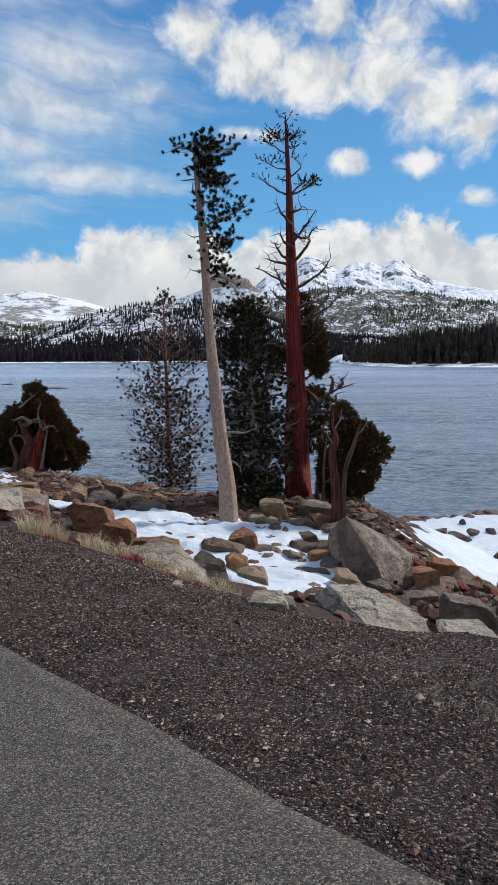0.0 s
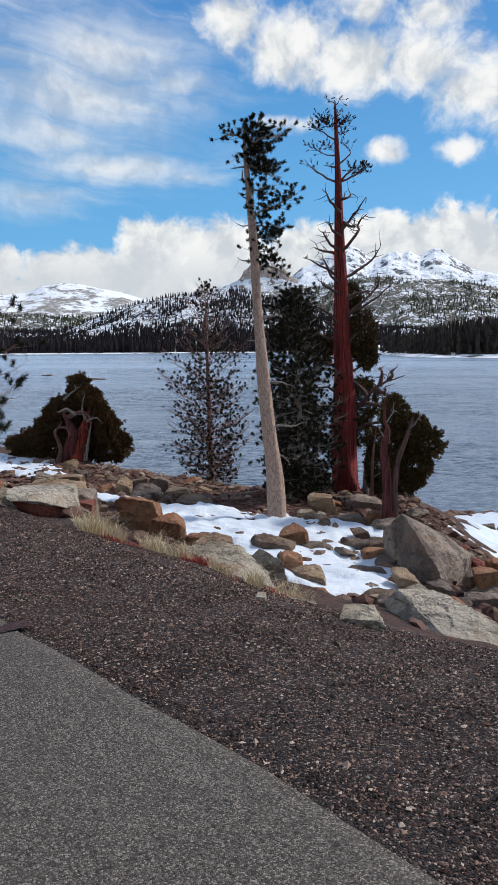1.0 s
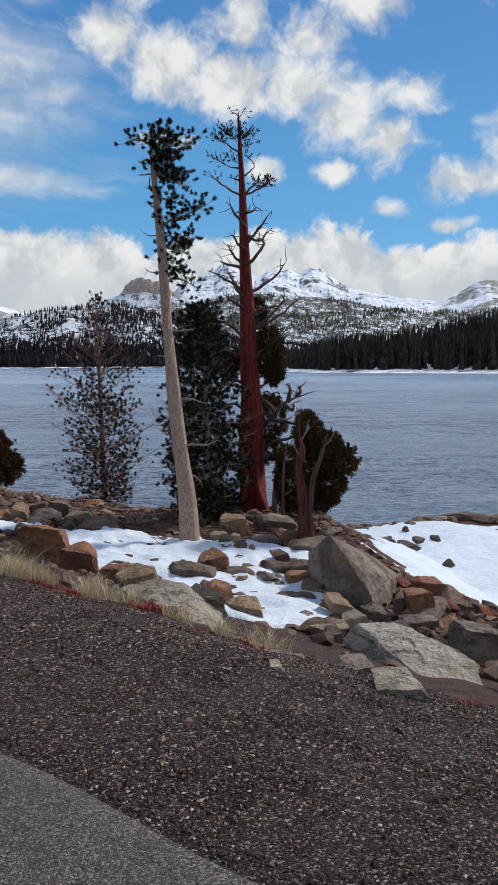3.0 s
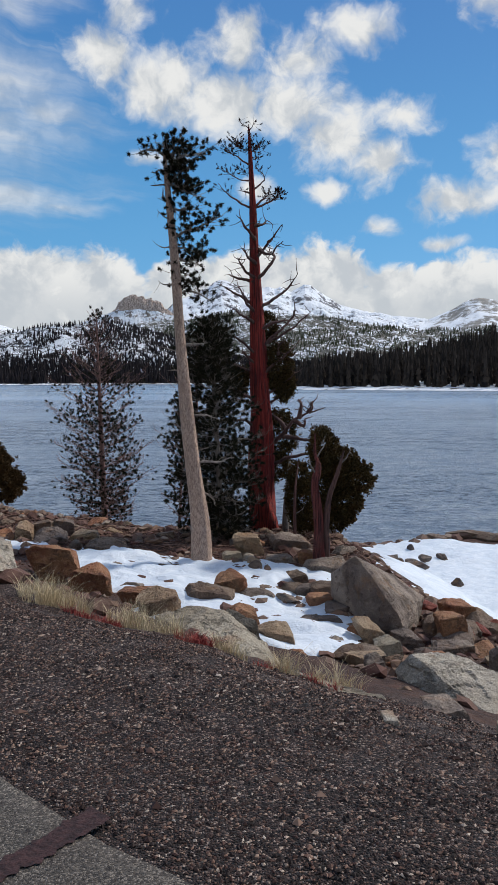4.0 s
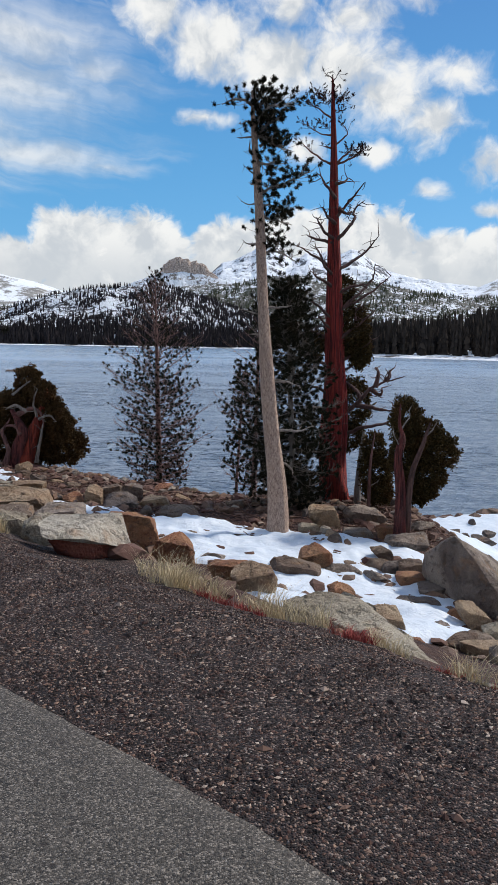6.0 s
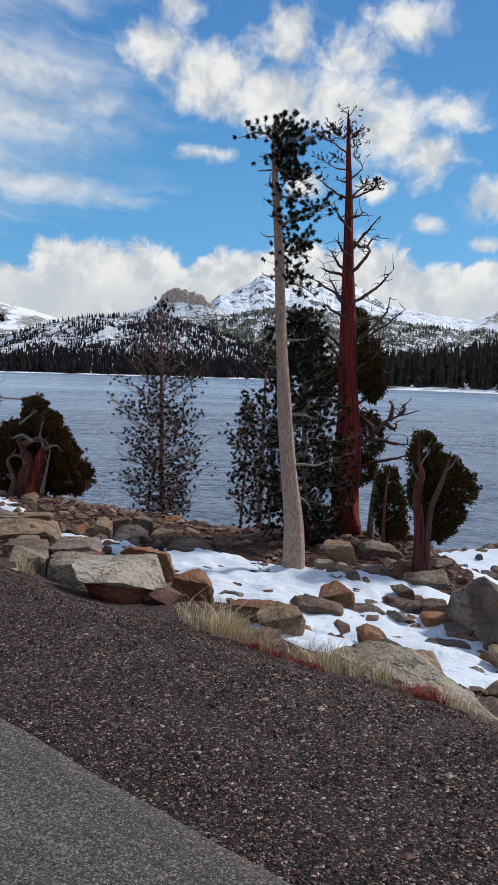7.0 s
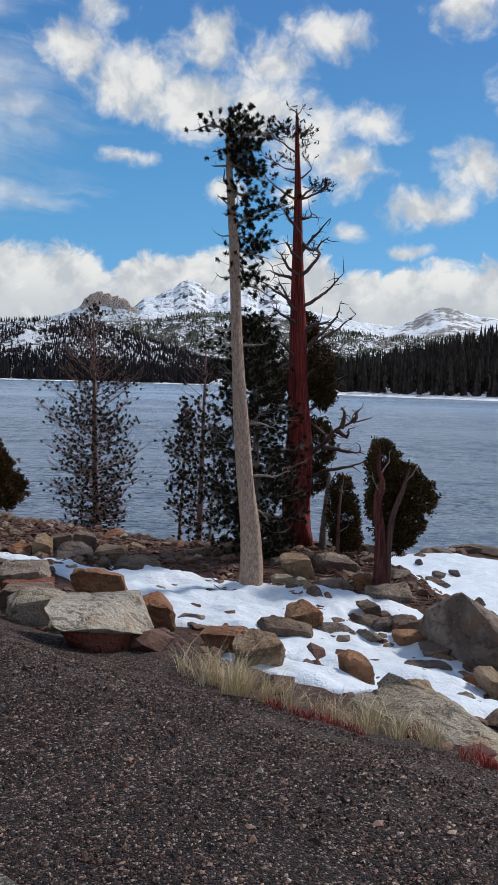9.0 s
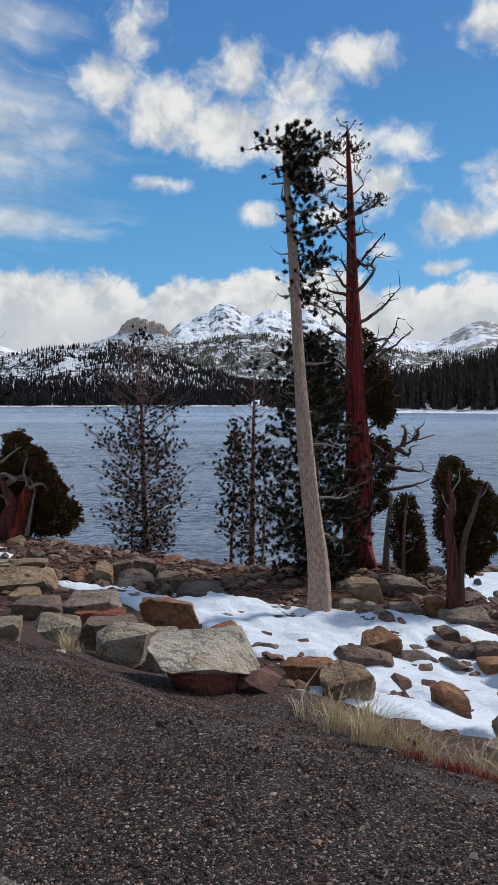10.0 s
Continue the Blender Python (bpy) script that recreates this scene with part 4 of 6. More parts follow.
block("boulder", "rust-coloured block beside the dead trunk", "rust_rock", (1.64, 19.20, -3.11), ((-0.29, 0.20), (-0.10, 0.34), (0.22, 0.26), (0.32, 0.12), (0.08, 0.00), (-0.23, 0.06)), 0.5, seed=36)
block("boulder", "brown rock leaning on the big boulder", "brown_rock", (1.31, 15.91, -2.99), ((-0.22, 0.19), (-0.12, 0.30), (0.00, 0.34), (0.25, 0.32), (0.31, 0.07), (-0.01, 0.00), (-0.21, 0.05)), 0.5, ridge=(0.02, 0.21, 0.08), seed=37)
block("boulder", "rust-tinted rock beside the big boulder", "rust_rock", (1.15, 15.14, -2.94), ((-0.26, 0.18), (-0.06, 0.27), (0.27, 0.21), (0.33, 0.05), (-0.05, 0.00), (-0.23, 0.04)), 0.5, seed=38)
block("boulder", "grey broken rock below the big boulder", "granite_grey", (1.41, 14.49, -2.97), ((-0.32, 0.16), (-0.22, 0.33), (0.04, 0.35), (0.29, 0.22), (0.27, 0.07), (0.09, 0.00), (-0.16, 0.05)), 0.5, ridge=(0.00, 0.21, 0.1), seed=39)
block("boulder", "yellowish block in the snow beside the tan slab", "granite_tan", (-0.20, 11.32, -2.31), ((-0.31, 0.32), (-0.07, 0.41), (0.14, 0.38), (0.20, 0.29), (0.24, 0.04), (0.07, 0.00), (-0.10, 0.12), (-0.17, 0.22)), 0.4, ridge=(0.05, 0.24, 0.06), seed=40)
block("stone", "orange-tinted stone at the gravel edge behind dry grass", "rust_rock", (-0.07, 10.25, -2.34), ((-0.24, 0.33), (-0.07, 0.43), (0.06, 0.40), (0.20, 0.21), (0.17, 0.02), (0.06, 0.00), (-0.18, 0.14)), 0.4, ridge=(-0.00, 0.28, 0.06), seed=41)
block("boulder", "rust-brown stone behind the tan slab", "rust_rock", (-0.51, 12.74, -2.45), ((-0.25, 0.31), (-0.10, 0.38), (0.05, 0.31), (0.12, 0.16), (0.21, 0.03), (0.11, 0.00), (-0.15, 0.15)), 0.45, seed=42)
block("boulder", "narrow buff slab leaning behind the long one", "granite_buff", (-0.80, 10.25, -1.96), ((-0.28, 0.51), (-0.17, 0.61), (-0.02, 0.41), (0.15, 0.24), (0.26, 0.01), (0.15, 0.00), (-0.10, 0.28)), 0.3, seed=43)
block("stone", "small grey pyramid-shaped stone in the snow", "granite_grey", (0.82, 12.20, -2.70), ((-0.16, 0.03), (-0.06, 0.17), (-0.01, 0.24), (0.21, 0.02), (0.03, 0.00)), 0.25, ridge=(-0.00, 0.11, 0.05), seed=44)
block("stone", "grey pointed stone at the foot of the snow", "granite_grey", (0.79, 9.95, -2.12), ((-0.10, 0.11), (-0.03, 0.23), (0.06, 0.25), (0.14, 0.01), (-0.08, 0.00)), 0.3, ridge=(0.02, 0.14, 0.06), seed=45)
block("boulder", "smooth tan block under the big boulder", "granite_tan", (1.46, 12.74, -2.83), ((-0.24, 0.43), (-0.17, 0.47), (0.01, 0.46), (0.28, 0.16), (0.25, 0.02), (0.06, 0.00), (-0.19, 0.21)), 0.4, ridge=(0.00, 0.28, 0.05), seed=46)
block("stone", "pale broken stone under the big boulder", "granite_buff", (1.60, 11.98, -2.76), ((-0.25, 0.19), (-0.01, 0.36), (0.16, 0.22), (0.19, 0.00), (-0.09, 0.13)), 0.4, seed=47)
block("boulder", "dark slab wedged under the big boulder", "dark_rock", (2.07, 12.52, -2.88), ((-0.24, 0.32), (0.00, 0.38), (0.23, 0.11), (0.17, 0.00), (-0.16, 0.06)), 0.5, seed=48)
block("boulder", "square grey block on the rusty rubble", "granite_grey", (2.69, 12.20, -2.93), ((-0.32, 0.19), (-0.18, 0.32), (0.30, 0.29), (0.34, 0.07), (0.14, 0.00), (-0.28, 0.10)), 0.5, ridge=(0.11, 0.21, 0.05), seed=49)
block("boulder", "big angular grey block on the slope", "granite_grey", (3.08, 10.45, -2.70), ((-0.38, 0.54), (-0.32, 0.62), (-0.03, 0.51), (0.32, 0.36), (0.42, 0.14), (0.29, 0.00), (0.03, 0.04), (-0.34, 0.20)), 0.8, ridge=(-0.27, 0.48, 0.1), seed=50)
block("boulder", "thin dark slab lying in the snow", "dark_rock", (0.87, 13.72, -2.85), ((-0.44, 0.13), (-0.25, 0.22), (0.10, 0.17), (0.38, 0.08), (0.43, 0.00), (0.04, 0.03), (-0.25, 0.08)), 0.3, seed=51)
block("boulder", "dark rusty block on the rubble slope", "rust_rock", (3.63, 14.38, -2.99), ((-0.34, 0.26), (-0.17, 0.36), (0.26, 0.24), (0.35, 0.00), (-0.10, 0.00)), 0.6, seed=52)
block("boulder", "broken rusty rock on the rubble slope", "rust_rock", (2.94, 12.96, -2.68), ((-0.26, 0.16), (-0.09, 0.28), (0.18, 0.22), (0.25, 0.04), (-0.09, 0.00)), 0.5, seed=53)
block("boulder", "low pinkish pale rock along the gravel edge", "granite_pale", (2.01, 6.85, -1.46), ((-0.30, 0.15), (-0.24, 0.23), (-0.16, 0.28), (0.06, 0.23), (0.32, 0.13), (0.34, 0.00), (0.10, 0.07), (-0.13, 0.10)), 0.5, ridge=(-0.06, 0.17, 0.06), seed=54)
block("stone", "long pale flat stone half sunk in gravel", "granite_buff", (0.02, 4.40, -0.19), ((-0.14, 0.05), (-0.06, 0.08), (0.01, 0.06), (0.04, 0.09), (0.11, 0.06), (0.14, 0.00), (0.02, 0.01), (-0.01, 0.03), (-0.09, 0.03)), 0.3, seed=80)
block("stone", "flat grey stone sunk in the gravel", "granite_grey", (0.14, 5.83, -0.73), ((-0.14, 0.06), (-0.07, 0.13), (0.05, 0.09), (0.14, 0.00), (0.02, 0.04)), 0.3, seed=81)
block("stone", "small white stone at the gravel edge", "granite_pale", (-0.60, 4.59, -0.10), ((-0.04, 0.02), (-0.01, 0.04), (0.03, 0.03), (0.03, 0.00), (-0.01, 0.01)), 0.12, seed=82)
block("boulder", "flat pale stone at the gravel edge", "granite_buff", (-2.84, 11.39, -1.71), ((-0.27, 0.04), (-0.10, 0.15), (0.09, 0.15), (0.29, 0.00), (-0.01, 0.03)), 0.25, seed=83)
block("stone", "small pale stone on the gravel", "granite_pale", (-4.99, 10.11, -0.67), ((-0.07, 0.03), (0.01, 0.06), (0.07, 0.03), (0.04, 0.00), (-0.05, 0.00)), 0.12, seed=84)
hull_rock("boulder", "huge pointed boulder with a dark face and a tan sloping back", "granite_grey",
          [(1.53, 14.3, -1.72), (1.78, 14.1, -1.90), (1.32, 15.0, -2.20), (1.29, 14.8, -2.40), (1.56, 14.5, -2.66), (1.95, 13.8, -2.70), (2.21, 13.2, -2.78), (2.00, 13.45, -2.28), (2.62, 15.1, -2.39), (3.10, 14.9, -2.74), (2.52, 13.9, -2.93),
           (1.5, 14.5, -3.3), (2.2, 13.6, -3.3), (2.6, 14.0, -3.3), (3.1, 15.1, -3.3), (1.5, 16.0, -3.3), (2.4, 16.0, -2.75)], 53, 5, 0.014, 0.94)
hull_rock("boulder", "long buff slab at the gravel edge behind dry grass", "granite_buff",
          [(-1.81, 8.9, -0.98), (-1.49, 9.0, -0.92), (-1.15, 8.9, -0.91), (-0.99, 8.7, -0.97), (-0.83, 8.5, -1.05), (-0.61, 7.9, -1.13), (-0.55, 7.8, -1.18), (-0.74, 7.5, -1.02), (-0.9, 7.6, -0.98), (-1.2, 8.0, -1.0),
           (-1.6, 8.5, -1.06), (-1.8, 8.7, -1.3), (-0.6, 7.4, -1.5), (-0.5, 7.9, -1.6), (-0.8, 8.8, -1.7), (-1.5, 9.3, -1.5)], 48, 5, 0.022, 0.9)
hull_rock("boulder", "low buff ledge running along the gravel edge", "granite_buff",
          [(-0.72, 7.3, -0.92), (-0.57, 7.4, -1.01), (-0.43, 6.6, -0.79), (-0.25, 6.1, -0.66), (-0.23, 5.7, -0.55), (-0.22, 5.3, -0.45), (-0.35, 5.38, -0.45), (-0.48, 6.0, -0.60), (-0.64, 6.8, -0.83), (-0.6, 7.4, -1.3), (-0.2, 5.4, -0.8), (-0.2, 6.2, -1.0)], 64, 4, 0.03, 0.8)
hull_rock("boulder", "long pale slab with a tan stripe at the gravel edge", "granite_pale",
          [(0.64, 8.6, -1.53), (0.77, 8.5, -1.33), (1.03, 8.5, -1.36), (1.19, 8.6, -1.35), (1.37, 8.4, -1.39), (1.6, 8.0, -1.43), (1.80, 7.8, -1.48), (1.70, 7.4, -1.58), (1.43, 7.5, -1.55), (1.18, 7.4, -1.52), (1.05, 7.85, -1.53), (0.88, 8.0, -1.56), (0.69, 8.3, -1.57),
           (0.7, 8.4, -1.9), (1.2, 7.5, -1.9), (1.8, 7.4, -2.0), (2.0, 8.0, -2.1), (1.3, 9.0, -2.1)], 66, 5, 0.022, 0.9)

# ---- trees ----
def smooth_line(pts, n):
    """n points along a soft curve through pts."""
    p = np.array(pts, dtype=float)
    if len(p) == 2:
        return p[0] + (p[1] - p[0]) * np.linspace(0, 1, n)[:, None]
    p = np.vstack([2 * p[0] - p[1], p, 2 * p[-1] - p[-2]])
    out = []
    segs = len(p) - 3
    for t in np.linspace(0, segs - 1e-6, n):
        i = int(t)
        s = t - i
        a, b, c, d = p[i:i + 4]
        out.append(0.5 * (2 * b + (c - a) * s + (2 * a - 5 * b + 4 * c - d) * s * s + (3 * b - a - 3 * c + d) * s ** 3))
    return np.array(out)


def tube(pts, radii, sides=7, flute=0.0, seed=0.0):
    """A tapering, slightly irregular tube along pts. Returns vertices and quads."""
    pts = np.asarray(pts, dtype=float)
    n = len(pts)
    radii = np.interp(np.linspace(0, 1, n), np.linspace(0, 1, len(radii)), radii)
    tan = np.gradient(pts, axis=0)
    tan /= np.linalg.norm(tan, axis=1)[:, None] + 1e-9
    ref = np.array([0.31, 0.95, 0.08])
    V = []
    for i in range(n):
        a = np.cross(tan[i], ref)
        if np.linalg.norm(a) < 0.1:
            a = np.cross(tan[i], [0.9, 0.1, 0.3])
        a /= np.linalg.norm(a)
        b = np.cross(tan[i], a)
        if not flute:
            ring = np.arange(sides) * (2 * math.pi / sides)
            V.extend(pts[i] + radii[i] * (np.cos(ring)[:, None] * a + np.sin(ring)[:, None] * b))
            continue
        for k in range(sides):
            th = 2 * math.pi * k / sides
            r = radii[i] * (1 + flute * (noise.noise(Vector((math.cos(th) * 2.2 + seed, math.sin(th) * 2.2, i * 0.10))) + 0.5 * noise.noise(Vector((math.cos(th) * 6 + seed, math.sin(th) * 6, i * 0.08)))))
            V.append(pts[i] + r * (math.cos(th) * a + math.sin(th) * b))
    F = []
    for i in range(n - 1):
        for k in range(sides):
            F.append((i * sides + k, i * sides + (k + 1) % sides, (i + 1) * sides + (k + 1) % sides, (i + 1) * sides + k))
    V = np.array(V)
    F = np.array(F)
    return V, F


class Heap:
    """Collects pieces of one mesh with equal-sided faces."""

    def __init__(self):
        self.v, self.f, self.n = [], [], 0

    def add(self, v, f):
        self.v.append(np.asarray(v, dtype=float))
        self.f.append(np.asarray(f) + self.n)
        self.n += len(v)

    def out(self):
        return np.concatenate(self.v), np.concatenate(self.f)


def needles(centres, axes, length, width, count, rng, spread=0.8):
    """Tufts of needles: thin triangles that fan out round an axis."""
    c = np.repeat(np.asarray(centres), count, axis=0)
    ax = np.repeat(np.asarray(axes), count, axis=0)
    m = len(c)
    d = ax + rng.normal(0, spread, (m, 3))
    d /= np.linalg.norm(d, axis=1)[:, None]
    side = np.cross(d, rng.normal(size=(m, 3)))
    side /= np.linalg.norm(side, axis=1)[:, None] + 1e-9
    L = length * rng.uniform(0.6, 1.15, (m, 1))
    w = width * rng.uniform(0.7, 1.3, (m, 1))
    root = c - d * L * 0.1
    V = np.stack([root - side * w * 0.5, root + side * w * 0.5, root + d * L * 0.6 + side * w * 0.55, root + d * L * 0.6 - side * w * 0.55], 1)
    tip = root + d * L
    V[:, 2] = tip + side * w * 0.2
    V[:, 3] = tip - side * w * 0.2
    return V.reshape(-1, 3), np.arange(m * 4).reshape(-1, 4)


def shoots(places, axes, length, rng, steps=5):
    """Spreads each tuft along a short shoot, so that it grows like a bottle brush."""
    ax = np.asarray(axes) + rng.normal(0, 0.25, np.shape(axes))
    ax /= np.linalg.norm(ax, axis=1)[:, None] + 1e-9
    L = length * rng.uniform(0.6, 1.2, (len(ax), 1))
    c = np.concatenate([places + ax * L * k / (steps - 1) for k in range(steps)])
    return c, np.concatenate([ax] * steps)


def twigs(heap, line, r, rng, n, length, up=0.3):
    """Small dead side twigs along a limb."""
    for _ in range(n):
        i = rng.integers(len(line) // 3, len(line))
        d = rng.normal(size=3) * (1, 0.7, 0.8) + (0, 0, up)
        d /= np.linalg.norm(d)
        L = length * rng.uniform(0.4, 1.2)
        a = line[i]
        b = a + d * L * 0.5 + rng.normal(0, 0.05 * L, 3)
        heap.add(*tube(smooth_line([a, b, b + (d + rng.normal(0, 0.5, 3)) * L * 0.5], 5), [r, r * 0.3], 4))


def tree_base(name, label, at, group="trees on the bank"):
    return tagged(base_empty(name, at), label, "tree", group)


def limb(tree, pts, y, r, rng, mat="dark_limb", bend=0.25, twig=3, tl=0.25, name="limb", label="", forward=0.0):
    """One bare limb; pts: x and z along it; it swings a little in depth."""
    line = [(px - 0.17 * forward * max(0, px - 1.1), y + bend * k * rng.uniform(-1, 1) - forward * max(0, px - 1.1), pz) for k, (px, pz) in enumerate(pts)]
    line = smooth_line(line, 6 + 4 * len(pts))
    line += np.array([noise.noise_vector(Vector((p[0] * 4, p[1] * 4, p[2] * 4))) * 0.7 + noise.noise_vector(Vector((p[0] * 9, p[1] * 9, p[2] * 9))) * 0.4 for p in line]) * 0.055
    part(name, *tube(line, [r * 1.15, r * 0.8, r * 0.55, r * 0.16], 7, 0.25, pts[0][1]), mat, tree, label, smooth=180)
    if twig:
        twigs(TWIGS.setdefault(tree.name, Heap()), line, r * 0.28, rng, twig, tl)
    return line


TWIGS = {}


def add_twigs(tree, mat):
    """All the fine dead twigs of a tree."""
    tagged(part("twig_tangle", *TWIGS[tree.name].out(), mat, tree, smooth=180), kind="stuff")


def brush_ends(heap, line, rng, n, spread, r, lo):
    """Side shoots that leave a branch, each with a tuft at its end. Returns the tufts' places and axes."""
    i = (rng.uniform(lo, 1.0, n) * (len(line) - 1)).astype(int)
    off = rng.normal(0, spread, (n, 3)) * (1, 1, 0.75) + (0, 0, 0.3 * spread)
    ends = line[i] + off
    for k, q in zip(i, ends):
        root = line[max(0, k - 2)]
        heap.add(*tube(smooth_line([root, (root + q) / 2 - (0, 0, 0.1 * spread), q], 4), [r, r * 0.5], 3))
    ax = off / (np.linalg.norm(off, axis=1)[:, None] + 1e-6) + rng.normal(0, 0.3, off.shape) + (0, 0, 0.55)
    return ends, ax


def nearer(tree, k=0.972, pivot=(-1.5, 1.5, 1.47)):
    """Moves a finished tree towards the road and shrinks it by as much."""
    tree.location = Vector(pivot) + (tree.location - Vector(pivot)) * k
    tree.scale = (k, k, k)


def leaning_pine():
    rng = np.random.default_rng(3)
    y = 19.7
    t = tree_base("leaning_pine", "tall leaning pine with pale bark and one-sided dark needle tufts", (-1.01, y, ground_z(-1.01, y)))
    pts = [(-1.04, -3.85), (-1.03, -2.75), (-1.07, -1.80), (-1.20, -0.75), (-1.32, 0.28), (-1.41, 1.3), (-1.51, 2.56), (-1.61, 4.42), (-1.72, 5.63), (-1.80, 6.50), (-1.82, 7.05)]
    line = smooth_line([(x, y, z) for x, z in pts], 60)
    part("trunk", *tube(line, [0.29, 0.245, 0.215, 0.19, 0.168, 0.148, 0.126, 0.103, 0.078, 0.052, 0.02], 22, 0.16, 1.0), "pale_bark", t, smooth=180)
    bare = [[(-1.70, 5.22), (-1.88, 5.33), (-2.0, 5.43)], [(-1.68, 4.58), (-1.86, 4.6), (-2.04, 4.64)], [(-1.58, 3.74), (-1.84, 3.7), (-2.01, 3.77)], [(-1.74, 6.02), (-2.01, 6.01), (-2.17, 6.0)],
            [(-1.45, 2.11), (-1.81, 2.16), (-2.05, 2.19)], [(-1.42, 1.61), (-1.79, 1.62)], [(-1.36, 2.24), (-1.09, 2.24), (-0.79, 2.31)], [(-1.23, 0.51), (-0.86, 0.51), (-0.56, 0.43)],
            [(-1.12, -0.63), (-0.65, -0.63), (-0.16, -0.54)], [(-1.05, -1.36), (-0.75, -1.54), (-0.65, -1.73)], [(-1.69, 5.6), (-1.86, 5.73), (-1.83, 5.96)], [(-1.64, 5.05), (-1.78, 5.01), (-1.84, 5.04)]]
    for k, b in enumerate(bare):
        limb(t, b, y, 0.035 if k > 5 else 0.022, rng, "dead_wood", 0.1, 4 if k > 5 else 2, 0.22)
    leafy = [([(-1.66, 4.81), (-1.33, 4.94), (-0.92, 5.14), (-0.44, 5.24)], 70), ([(-1.65, 5.85), (-1.42, 5.98), (-1.06, 6.06)], 42), ([(-1.72, 6.14), (-1.42, 5.92), (-0.94, 5.83)], 46),
             ([(-1.75, 6.31), (-1.43, 6.67), (-0.85, 6.85)], 50), ([(-1.82, 6.74), (-2.09, 6.81), (-2.52, 6.87)], 22), ([(-1.82, 6.74), (-1.62, 6.95), (-1.45, 7.1)], 30), ([(-1.81, 6.9), (-1.83, 7.05)], 2),
             ([(-1.57, 3.42), (-1.18, 3.55), (-0.63, 3.30)], 30), ([(-1.60, 4.35), (-1.32, 4.3), (-0.89, 4.09)], 50), ([(-1.62, 4.5), (-1.40, 4.6), (-1.10, 4.55), (-0.75, 4.62)], 45),
             ([(-1.58, 4.0), (-1.35, 3.85), (-1.05, 3.72)], 46), ([(-1.70, 5.5), (-1.45, 5.45), (-1.15, 5.5)], 40), ([(-1.72, 6.0), (-1.5, 6.3), (-1.2, 6.45)], 44), ([(-1.78, 6.5), (-1.5, 6.5), (-1.15, 6.55)], 40), ([(-1.8, 6.6), (-1.45, 6.9), (-1.15, 6.98)], 34),
             ([(-1.72, 6.25), (-1.85, 6.35), (-2.15, 6.3)], 8)]
    C, A = [], []
    heap = TWIGS.setdefault(t.name, Heap())
    for b, n in leafy:
        line = limb(t, b, y + 0.05, 0.034, rng, "dead_wood", 0.22, 5, 0.22, "branch")
        cc, aa = brush_ends(heap, line, rng, int(n * 0.85), 0.16, 0.008, 0.22)
        C.append(cc), A.append(aa)
    c, a = shoots(np.concatenate(C), np.concatenate(A), 0.075, rng, 4)
    part("crown", *needles(c, a, 0.080, 0.014, 20, rng, 1.5), "pine_needles", t)
    add_twigs(t, "dead_wood")
    nearer(t)


leaning_pine()


def clump_leaves(centres, normals, size, rng, count=14, leaf=0.05):
    """Little scale-leaf sprays round each centre."""
    c = np.repeat(centres, count, axis=0)
    nrm = np.repeat(normals, count, axis=0)
    m = len(c)
    p = c + rng.normal(0, size, (m, 3))
    d = nrm * 0.8 + rng.normal(0, 0.6, (m, 3)) + (0, 0, 0.25)
    d /= np.linalg.norm(d, axis=1)[:, None]
    s = np.cross(d, rng.normal(size=(m, 3)))
    s /= np.linalg.norm(s, axis=1)[:, None] + 1e-9
    L = leaf * rng.uniform(0.7, 1.8, (m, 1))
    w = leaf * rng.uniform(0.25, 0.5, (m, 1))
    V = np.stack([p - s * w, p + d * L * 0.5 - s * w * 1.1 + nrm * 0.01, p + d * L, p + d * L * 0.45 + s * w * 1.2], 1)
    return V.reshape(-1, 3), np.arange(m * 4).reshape(-1, 4)


def juniper_crown(tree, blobs, per_area, rng, mat="juniper_scales", leaf=0.05, count=14, name="crown"):
    """Dense ragged foliage round a few lobes. blobs: centre and radii."""
    C, N = [], []
    for cx, cy, cz, rx, ry, rz in blobs:
        n = int(per_area * 4 * (rx * ry * rz) ** (2 / 3))
        d = rng.normal(size=(n, 3))
        d /= np.linalg.norm(d, axis=1)[:, None]
        lump = np.array([noise.noise(Vector((p[0] * 3.1 + cx, p[1] * 3.1 + cy, p[2] * 3.1 + cz))) + 0.6 * noise.noise(Vector((p[0] * 8 + cx, p[1] * 8, p[2] * 8))) for p in d])
        r = (0.92 + 0.40 * lump) * rng.uniform(0.62, 1.0, n) ** 0.5
        C.append(np.array([cx, cy, cz]) + d * r[:, None] * (rx, ry, rz))
        N.append(d)
    part(name, *clump_leaves(np.concatenate(C), np.concatenate(N), 0.035, rng, count, leaf), mat, tree)


